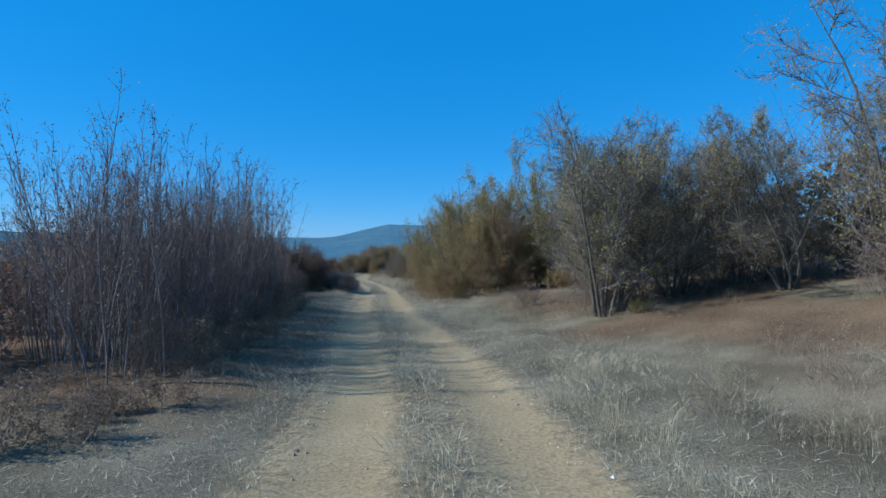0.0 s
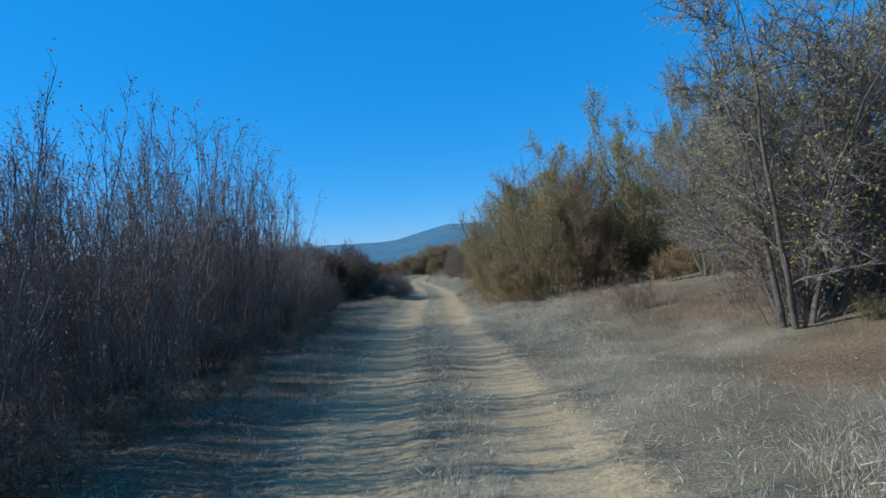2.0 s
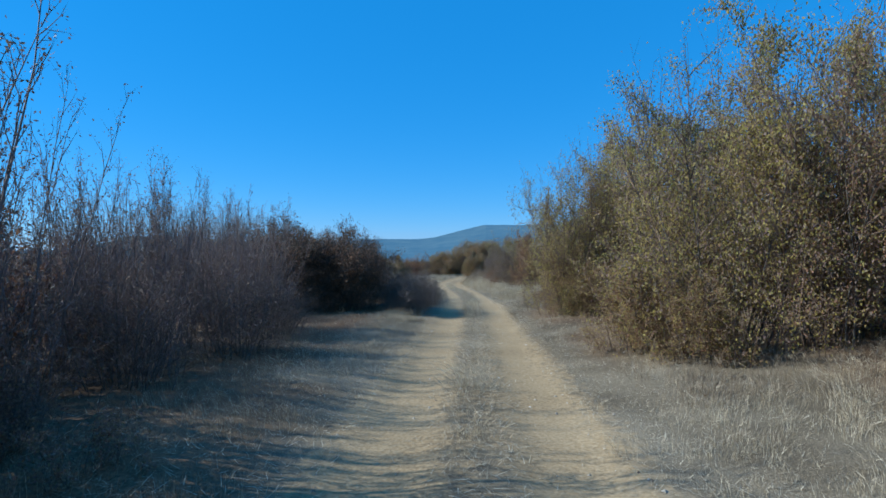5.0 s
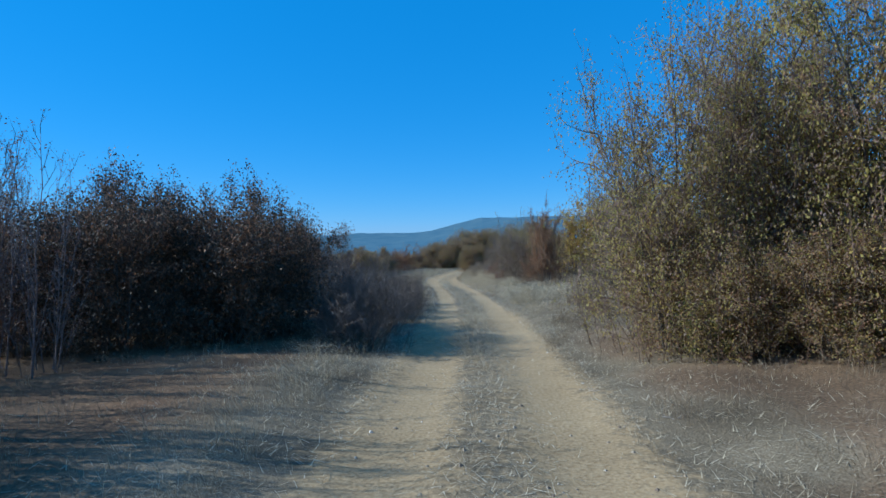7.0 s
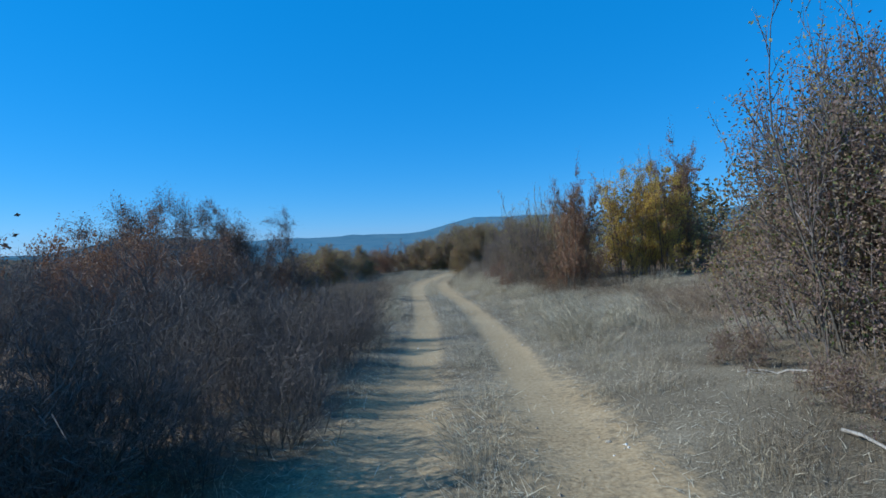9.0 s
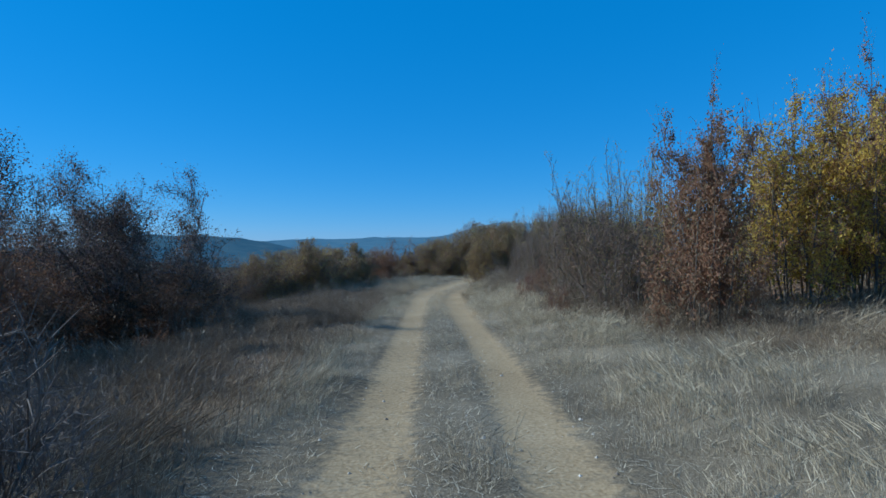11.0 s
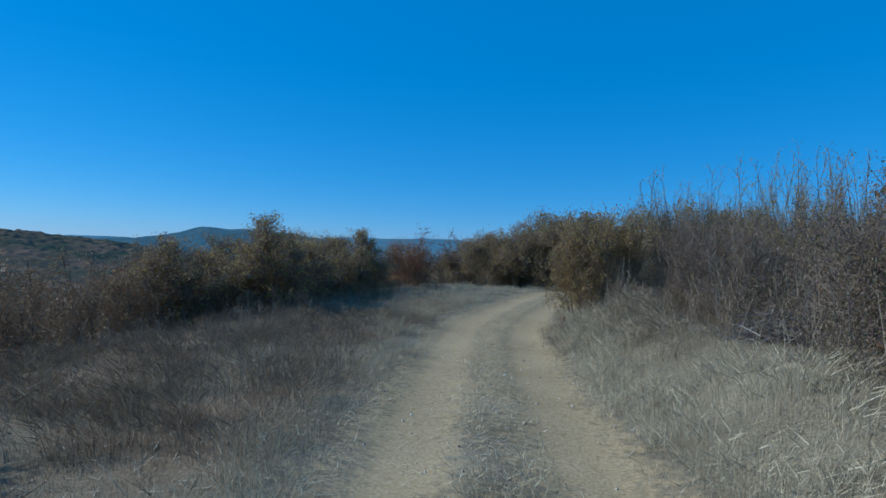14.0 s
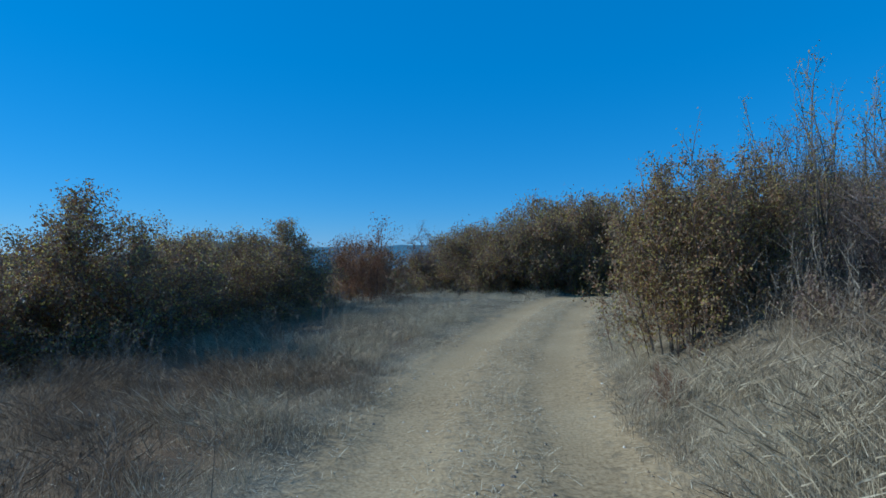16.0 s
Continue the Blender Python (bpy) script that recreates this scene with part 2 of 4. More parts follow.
def land(x, y):
    """Height of the ground."""
    x, y = np.asarray(x, float), np.asarray(y, float)
    s = x - track_x(y)
    z = track_z(y)
    near = smooth(np.abs(s), 60, 14)
    z = z - 0.045 * rut(s) * smooth(y, 120, 100)
    z = z + smooth(s, 1.3, 3.6) * bank_rise(y) + np.clip(s - 4.0, 0, 8) * right_slope(y) + np.clip(s - 12, 0, 60) * 0.10
    z = z + smooth(-s, 1.3, 3.0) * 0.12 * (1 - left_drop(y)) - np.clip(-s - 14, 0, 250) * 0.10 * (1 - left_drop(y))
    brow = 5.5 + 2.2 * smooth(y, 58, 70)
    z = z - left_drop(y) * (np.clip(-s - 1.6, 0, 6) * 0.03 + np.clip(-s - brow, 0, 7) * 0.33 + np.clip(-s - brow - 7, 0, 150) * 0.11)
    away = smooth(np.abs(s), 1.0, 2.2)
    z = z + (wave(x, y, 2.3, 3) - 0.5) * 0.16 * away * near + (wave(x, y, 0.6, 5) - 0.5) * 0.05 * (0.35 + 0.65 * away) * near
    return z


def mesh_object(name, verts, faces, mat, parent=None, label="", smooth_faces=False):
    me = bpy.data.meshes.new(name)
    me.from_pydata(verts, [], faces)
    me.materials.append(mat)
    if smooth_faces:
        me.polygons.foreach_set("use_smooth", [True] * len(me.polygons))
    me.update()
    ob = new(name, me)
    if parent:
        ob.parent = parent
    if label:
        ob["label"] = label
    return ob


def spread(fine_from, fine_to, step, far, grow=1.22):
    """Grid lines: even within the fine stretch, then ever wider apart."""
    lines = list(np.arange(fine_from, fine_to + step / 2, step))
    d, v = step, lines[-1]
    while v < far:
        d *= grow
        v += d
        lines.append(v)
    d, v = step, lines[0]
    while v > -far:
        d *= grow
        v -= d
        lines.insert(0, v)
    return np.array(lines)


def under_shrubs(x, y, s):
    """Where fallen leaves cover the ground: under the hedge, darkened there to deepen its shade, and in patches below
    the trees.
    """
    # Along the hedge the litter colour doubles as painted shade.
    left = smooth(-s, np.where((y < 25) | (y > 37), 1.5, 2.3), np.where((y < 25) | (y > 37), 2.6, 3.8)) * smooth(y, 56, 48) * smooth(y, 4.5, 7.5)
    right = smooth(s, 4.0, 6.0) * smooth(wave(x, y, 3.0, 51), 0.3, 0.6) * smooth(y, 90, 84)
    glade = smooth(s, 1.7, 2.6) * smooth(y, 26, 30) * smooth(y, 42, 38) * smooth(wave(x, y, 1.4, 53), 0.1, 0.5) * 0.85
    right = np.maximum(right, glade)
    right = np.maximum(right, smooth(np.hypot((x - 4.2) / 2.4, (y - 12.6) / 1.7) + 0.5 * wave(x, y, 0.9, 55), 1.25, 0.7))
    weedy = smooth(-s, 1.7, 2.8) * smooth(y, 46, 54) * smooth(y, 86, 80) * (0.35 + 0.5 * smooth(wave(x, y, 1.8, 54), 0.2, 0.7))
    right = np.maximum(right, weedy)
    return np.clip(np.maximum(left * (0.55 + 0.5 * wave(x, y, 1.3, 52)), right * 0.8), 0, 1)


def ground_sheet():
    ys = spread(-4, 104, 0.25, 4600)
    ss = spread(-3.2, 3.2, 0.13, 4600, 1.09)
    S, Y = np.meshgrid(ss, ys)
    X = S + np.where(np.abs(S) < 300, track_x(Y), track_x(np.clip(Y, -60, 160)))
    Z = land(X, Y)
    verts = np.stack([X, Y, Z], -1).reshape(-1, 3)
    r, c = len(ys), len(ss)
    i = (np.arange(r - 1)[:, None] * c + np.arange(c - 1)[None]).ravel()
    faces = np.stack([i, i + 1, i + c + 1, i + c], -1)
    ob = mesh_object("ground", verts.tolist(), faces.tolist(), M_GROUND, smooth_faces=True)
    worn = np.maximum(np.maximum(smooth(Y, 60, 68) * 0.72, 0.25), 0.74 * smooth(Y, 50, 44)) * smooth(np.abs(S), 1.95, 1.25)
    worn = worn * (1 - 0.5 * np.exp(-(S / 0.36) ** 4) * smooth(Y, 71, 67))
    dirt = np.clip(np.maximum(rut(S) * (0.75 + 0.35 * wave(X, Y, 3, 8)), worn) * smooth(Y, 125, 100), 0, 1)
    at = ob.data.attributes.new("dirt", "FLOAT", "POINT")
    at.data.foreach_set("value", dirt.ravel().astype(np.float32))
    at = ob.data.attributes.new("leaf_litter_shade", "FLOAT", "POINT")
    at.data.foreach_set("value", under_shrubs(X, Y, S).ravel().astype(np.float32))
    wooded = np.maximum(np.maximum(smooth(-S, 9.0, 12.5) * left_drop(Y), smooth(S, 12, 20)), np.maximum(smooth(-S, 15, 24), smooth(Y, 108, 125)))
    at = ob.data.attributes.new("wooded", "FLOAT", "POINT")
    at.data.foreach_set("value", wooded.ravel().astype(np.float32))
    return tagged(ob, "dry earth track with two wheel ruts through straw-coloured grassland", "ground", kind="structure")


ground_sheet()


def blades(name, foot, height, lean, drift, width, tone, label, category, rng):
    """Bent, tapering blades: two triangles each, all in one mesh."""
    m = len(height)
    turn = rng.uniform(0, 2 * np.pi, m)
    px, py = np.cos(turn), np.sin(turn)
    V = np.empty((m, 5, 3))
    for i, (f, up, ww) in enumerate(((0, 0, 1.0), (0, 0, -1.0), (0.38, 0.6, 0.7), (0.36, 0.57, -0.7), (1.0, 0.95, 0))):
        V[:, i, 0] = foot[:, 0] + drift[:, 0] * height * f + px * width * ww
        V[:, i, 1] = foot[:, 1] + drift[:, 1] * height * f + py * width * ww
        V[:, i, 2] = foot[:, 2] + height * up * (1 - 0.25 * np.clip(lean, 0, 1) * f)
    me = bpy.data.meshes.new(name)
    me.vertices.add(m * 5)
    me.vertices.foreach_set("co", V.ravel())
    loops = ((np.arange(m) * 5)[:, None] + np.array([0, 1, 2, 2, 3, 4])[None]).ravel()
    me.loops.add(len(loops))
    me.loops.foreach_set("vertex_index", loops.astype(np.int32))
    me.polygons.add(m * 2)
    me.polygons.foreach_set("loop_start", (np.arange(m)[:, None] * 6 + np.array([0, 3])[None]).ravel().astype(np.int32))
    me.polygons.foreach_set("loop_total", np.tile([3, 3], m).astype(np.int32))
    me.materials.append(M_GRASS)
    me.update(calc_edges=True)
    at = me.attributes.new("tone", "FLOAT", "POINT")
    at.data.foreach_set("value", np.repeat(tone, 5).astype(np.float32))
    return tagged(new(name, me), label, category, kind="stuff")


def dry_grass(seed, tufts):
    """Tufts of straw-coloured grass: short in the glades and between the ruts, knee-high on the open verges."""
    rng = np.random.default_rng(seed)
    n = tufts * 5
    y = rng.uniform(-2, 97, n)
    s = np.where(rng.random(n) < 0.6, rng.normal(0, 1, n) * 4.6, np.where(rng.random(n) < 0.6, 1, -1) * rng.uniform(1.2, 6.5, n))
    extra = rng.random(n) < 0.25
    y = np.where(extra, rng.uniform(48, 96, n), y)
    s = np.where(extra, np.where(rng.random(n) < 0.4, 1, -1) * rng.uniform(1.4, 8.5, n), s)
    x = s + track_x(y)
    a = np.abs(s)
    open_land = smooth(y, 44, 52)
    patch = wave(x, y, 1.7, 11)
    verge = smooth(a, 1.2, 1.85) * (0.45 + 0.75 * patch)
    middle = np.exp(-(s / np.where(y < 44, 0.26, 0.36)) ** 4) * smooth(wave(x, y, 1.1, 4), np.where(y < 44, 0.26, 0.2), 0.58) * (1 - 0.85 * smooth(y, 68, 73))
    dense = np.maximum(verge, middle)
    shade = np.maximum(smooth(-s, 3.0, 4.5) * smooth(y, 48, 40) * 0.7, smooth(-s, 1.7, 2.6) * smooth(y, 25, 18) * smooth(y, 4.5, 7.5) * 0.82)
    bald = smooth(wave(x, y, 2.2, 71), 0.28, 0.5)
    dense = dense * (1 - shade) * np.maximum(0.3 + 0.7 * bald, 0.85 * open_land) * smooth(a, 14, 8.5)
    clump = smooth(wave(x, y, 0.55, 77) * 0.6 + wave(x, y, 0.27, 78) * 0.4, 0.34, 0.6)
    dense = dense * (0.22 + 0.95 * clump) * (1 - 0.7 * smooth(s, 1.8, 2.6) * smooth(y, 26, 30) * smooth(y, 42, 38))
    weeds = smooth(s, 3.1, 4.2) * smooth(y, 54, 60) * smooth(a, 9, 7)
    dense = np.maximum(dense, weeds * 0.8)
    keep = rng.uniform(0, 1, n) < dense
    x, y, s, mid, weeds = (v[keep][:tufts] for v in (x, y, s, middle > verge, weeds))
    count, k = len(x), 10
    open_land = smooth(y, 44, 52)
    stalky = rng.random(count) < 0.16
    tall = np.where(mid, np.where(y < 44, 0.4, 0.26), (0.2 + 0.36 * wave(x, y, 2.1, 21) ** 1.5) * (1 + 0.25 * open_land)) * (0.55 + 0.6 * rng.uniform(0, 1, count)) * np.where(stalky, 1.45, 1.0)
    tall = tall * np.where((np.abs(s) < 1.9) & ~mid, 0.6, 1.0) * (1 + 0.3 * smooth(s, 1.9, 2.6) * open_land * wave(x, y, 1.2, 61) + 0.3 * weeds * wave(x, y, 1.6, 62)) * (0.3 + 1.3 * smooth(wave(x, y, 0.5, 77), 0.2, 0.8))
    # the far end of the clearing is cropped short
    tall = tall * (1 - 0.5 * smooth(y, 84, 90))
    left_weeds = smooth(-s, 1.7, 2.8) * open_land * smooth(wave(x, y, 2.4, 33) + 0.18 * smooth(y, 80, 74), 0.22, 0.52) * smooth(y, 86, 80)
    # Under shrubs the tone turns browner and darker, adding to their shade.
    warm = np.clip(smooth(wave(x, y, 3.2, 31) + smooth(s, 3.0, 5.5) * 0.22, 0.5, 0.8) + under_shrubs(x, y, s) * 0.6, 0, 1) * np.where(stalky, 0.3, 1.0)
    warm = np.maximum(warm, 0.95 * np.exp(-((x - 5.2) ** 2 + (y - 11.5) ** 2) / 6.0))
    warm = np.maximum(warm, 0.8 * weeds * (rng.random(count) < 0.6))
    warm = np.maximum(warm, 0.85 * smooth(s, 1.7, 2.6) * smooth(y, 25, 29) * smooth(y, 50, 45))
    warm = np.maximum(warm, 0.85 * smooth(s, 2.5, 3.3) * smooth(y, 58, 64) * smooth(wave(x, y, 1.0, 64), 0.2, 0.5))
    pale_verge = smooth(s, 1.4, 1.8) * smooth(s, 3.7, 2.7) * smooth(y, 43, 48)
    warm = warm * (1 - 0.9 * smooth(y, 79, 84))
    warm = np.clip(warm * (1 - 0.85 * pale_verge) + 0.9 * left_weeds + rng.normal(0.04, 0.26, count), 0, 1)
    warm = np.maximum(warm, 0.75 * smooth(s, 2.0, 2.8) * smooth(y, 68, 72)) * np.where(mid, 0.35, 1.0)
    tall = tall * (1 + 0.35 * pale_verge * smooth(wave(x, y, 0.9, 63), 0.35, 0.7))
    tall = tall * np.where(mid, 1.0, 0.68 + 0.32 * open_land)
    tall = tall * (1 + 0.4 * smooth(-s, 1.8, 2.8) * open_land * smooth(y, 90, 84))
    tall = 0.58 * np.tanh(tall / 0.58) * (1 - 0.75 * np.exp(-((x + 7.0) ** 2 + (y - 69.6) ** 2) / 0.9))
    m = count * k
    ang = rng.uniform(0, 2 * np.pi, m)
    rad = rng.uniform(0.02, 0.12, m)
    bx, by = np.repeat(x, k) + rad * np.cos(ang), np.repeat(y, k) + rad * np.sin(ang)
    foot = np.stack([bx, by, land(bx, by) - 0.01], -1)
    lean_a = ang + rng.normal(0, 0.6, m)
    lean = rng.uniform(0.05, 0.8, m) * np.repeat(np.where(stalky, 0.45, 1.0), k)
    wind = np.repeat(wave(x, y, 3.0, 41) * 6.28, k)
    drift = np.stack([np.cos(lean_a) * lean + 0.16 * np.cos(wind), np.sin(lean_a) * lean + 0.16 * np.sin(wind)], -1)
    height = np.repeat(tall, k) * rng.uniform(0.5, 1.15, m)
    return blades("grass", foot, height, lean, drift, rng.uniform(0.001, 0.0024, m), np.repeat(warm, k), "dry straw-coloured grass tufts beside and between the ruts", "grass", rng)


dry_grass(5, 62000)


def weed_stalks(seed, n):
    """Dead upright weeds among the grass of the clearing: a thin stalk, steep side shoots and dry seed heads."""
    rng = np.random.default_rng(seed)
    y = rng.uniform(46, 90, n * 4)
    s = np.where(rng.random(n * 4) < 0.5, rng.uniform(2.3, 6.2, n * 4), -rng.uniform(1.9, 7.5, n * 4))
    x = s + track_x(y)
    right = np.where(s > 0, smooth(y, 58, 64) * (0.25 + 0.75 * smooth(s, 2.4, 3.6)), 0.55)
    keep = rng.random(n * 4) < right * smooth(wave(x, y, 1.5, 91), 0.3, 0.65)
    x, y, s = x[keep][:n], y[keep][:n], s[keep][:n]
    n = len(x)
    z = land(x, y) - 0.02
    h = rng.uniform(0.45, 1.15, n) * np.where(s > 0, 1.0, 0.8)
    tilt = rng.normal(0, 0.17, (n, 2))
    feet, tops, thin = [np.stack([x, y, z], -1)], [np.stack([x + tilt[:, 0] * h, y + tilt[:, 1] * h, z + h], -1)], [np.full(n, 0.0042)]
    for _ in range(7):
        f = rng.uniform(0.3, 0.95, (n, 1))
        start = feet[0] + (tops[0] - feet[0]) * f
        side = rng.normal(0, 0.5, (n, 3)) + (0, 0, 0.9)
        feet.append(start)
        tops.append(start + side * (h[:, None] * rng.uniform(0.12, 0.3, (n, 1))))
        thin.append(np.full(n, 0.0028))
    A, B, W = np.concatenate(feet), np.concatenate(tops), np.concatenate(thin)
    d = (B - A) / np.linalg.norm(B - A, axis=1)[:, None]
    u = np.cross(d, rng.normal(0, 1, A.shape))
    u /= np.linalg.norm(u, axis=1)[:, None]
    v = np.cross(d, u)
    V = [np.stack([A + u * W[:, None], A - u * W[:, None] * 0.5 + v * W[:, None] * 0.87, A - u * W[:, None] * 0.5 - v * W[:, None] * 0.87, B], 1).reshape(-1, 3)]
    F = [((np.arange(len(A)) * 4)[:, None, None] + np.array([[0, 1, 3], [1, 2, 3], [2, 0, 3]])[None]).reshape(-1, 3)]
    r = rng.uniform(0.006, 0.014, (len(A), 1))
    base = len(A) * 4
    V.append(np.stack([B - d * r, B + u * r, B + v * r * 0.9, B + d * r * 1.6], 1).reshape(-1, 3))
    F.append(base + ((np.arange(len(A)) * 4)[:, None, None] + np.array([[0, 1, 2], [1, 3, 2], [0, 3, 1]])[None]).reshape(-1, 3))
    ob = mesh_object("weed_stalks", np.concatenate(V).tolist(), np.concatenate(F).tolist(), M_WEED)
    return tagged(ob, "dead grey-brown weed stalks with dry seed heads among the grass", "weeds", kind="stuff")


weed_stalks(17, 2200)


def straw_and_pebbles(seed, straws, pebbles):
    rng = np.random.default_rng(seed)
    y = rng.uniform(-1, 92, straws)
    s = rng.normal(0, 1, straws)
    s = np.where(rng.random(straws) < 0.25, s * 0.32, np.sign(s) * (1.3 + np.abs(rng.normal(0, 1, straws)) * 1.7))
    x = s + track_x(y)
    z = land(x, y) + 0.008
    a, h, w = rng.uniform(0, 6.28, straws), rng.uniform(0.05, 0.2, straws), rng.uniform(0.0018, 0.0045, straws)
    dx, dy = np.cos(a), np.sin(a)
    up = rng.uniform(0.0, 0.06, straws)
    V = np.stack([np.stack([x - dy * w, y + dx * w, z], -1), np.stack([x + dy * w, y - dx * w, z], -1), np.stack([x + dx * h, y + dy * h, z + up], -1)], 1)
    ob = mesh_object("straw_litter", V.reshape(-1, 3).tolist(), np.arange(straws * 3).reshape(-1, 3).tolist(), M_GRASS)
    tagged(ob, "broken dry straw lying along the track", "straw", kind="stuff")
    y = rng.uniform(-1, 95, pebbles)
    s = rng.normal(0, 1, pebbles)
    s = np.where(rng.random(pebbles) < 0.5, np.sign(s) * (1.15 + np.abs(s) * 0.35), s * 0.7)
    x = s + track_x(y)
    z = land(x, y)
    r = 0.007 + 0.02 * rng.random(pebbles) ** 3
    dirs = np.array([(1, 0, 0), (0, 1, 0), (-1, 0, 0), (0, -1, 0), (0, 0, 1)], float)
    V = dirs[None] * rng.uniform(0.7, 1.3, (pebbles, 5, 1)) * r[:, None, None] * (1, 1, 0.8) + np.stack([x, y, z], -1)[:, None]
    F = (np.arange(pebbles) * 5)[:, None, None] + np.array([[0, 1, 4], [1, 2, 4], [2, 3, 4], [3, 0, 4]])[None]
    ob = mesh_object("pebbles", V.reshape(-1, 3).tolist(), F.reshape(-1, 3).tolist(), M_STONE)
    tagged(ob, "small pale and grey pebbles strewn on the track", "pebbles", kind="stuff")


straw_and_pebbles(9, 80000, 2600)


# ---- far hills ----
def ridge(name, profile, distance, foot, depth, mat, label, lumps, seed, step=0.1, rows=30):
    """A ridge round part of the horizon: profile gives bearing (degrees left of +y) and height of its crest in degrees.
    lumps: pairs of height and size in metres of its folds and trees."""
    b = np.arange(profile[0][0], profile[-1][0], step)
    e = np.interp(b, [p[0] for p in profile], [p[1] for p in profile])
    crest = distance * np.tan(np.radians(e)) - 1.5
    verts = []
    for i in range(rows):
        f = i / (rows - 1)
        d = distance - depth * (1 - f)
        x, y = -d * np.sin(np.radians(b)), d * np.cos(np.radians(b))
        z = foot + (crest - foot) * (1 - (1 - f) ** 1.6)
        for k, (high, size) in enumerate(lumps):
            z = z + (wave(x, y, size, seed + k) - 0.5) * high * (0.4 + 0.6 * f)
        verts += np.stack([x, y, z], -1).tolist()
    c = len(b)
    faces = [[r * c + k, r * c + k + 1, (r + 1) * c + k + 1, (r + 1) * c + k] for r in range(rows - 1) for k in range(c - 1)]
    return tagged(mesh_object(name, verts, faces, mat), label, "hill", kind="structure")


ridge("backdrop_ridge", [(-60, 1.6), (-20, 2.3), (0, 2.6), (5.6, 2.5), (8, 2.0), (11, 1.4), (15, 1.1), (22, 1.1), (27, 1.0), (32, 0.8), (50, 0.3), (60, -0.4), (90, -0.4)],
      4300, -60, 1500, M_FAR, "distant wooded ridge with a flat top, blue with painted haze", [(40, 420), (12, 90)], 2)
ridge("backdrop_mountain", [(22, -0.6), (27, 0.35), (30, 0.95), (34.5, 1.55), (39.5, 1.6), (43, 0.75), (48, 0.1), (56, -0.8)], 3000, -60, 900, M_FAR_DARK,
      "flat-topped wooded mountain, dark blue with painted haze", [(30, 300), (10, 60)], 12)
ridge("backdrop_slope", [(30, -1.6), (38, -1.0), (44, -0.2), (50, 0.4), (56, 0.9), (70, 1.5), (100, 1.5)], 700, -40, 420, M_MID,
      "dark wooded hillside across the valley, with faint painted haze", [(6, 110), (2.2, 11), (3.0, 4.5)], 7, 0.10, 110)


# ---- shrubs and trees ----
def frame_of(d):
    up = Vector((0, 0, 1)) if abs(d.z) < 0.9 else Vector((1, 0, 0))
    a = d.cross(up).normalized()
    return a, d.cross(a)


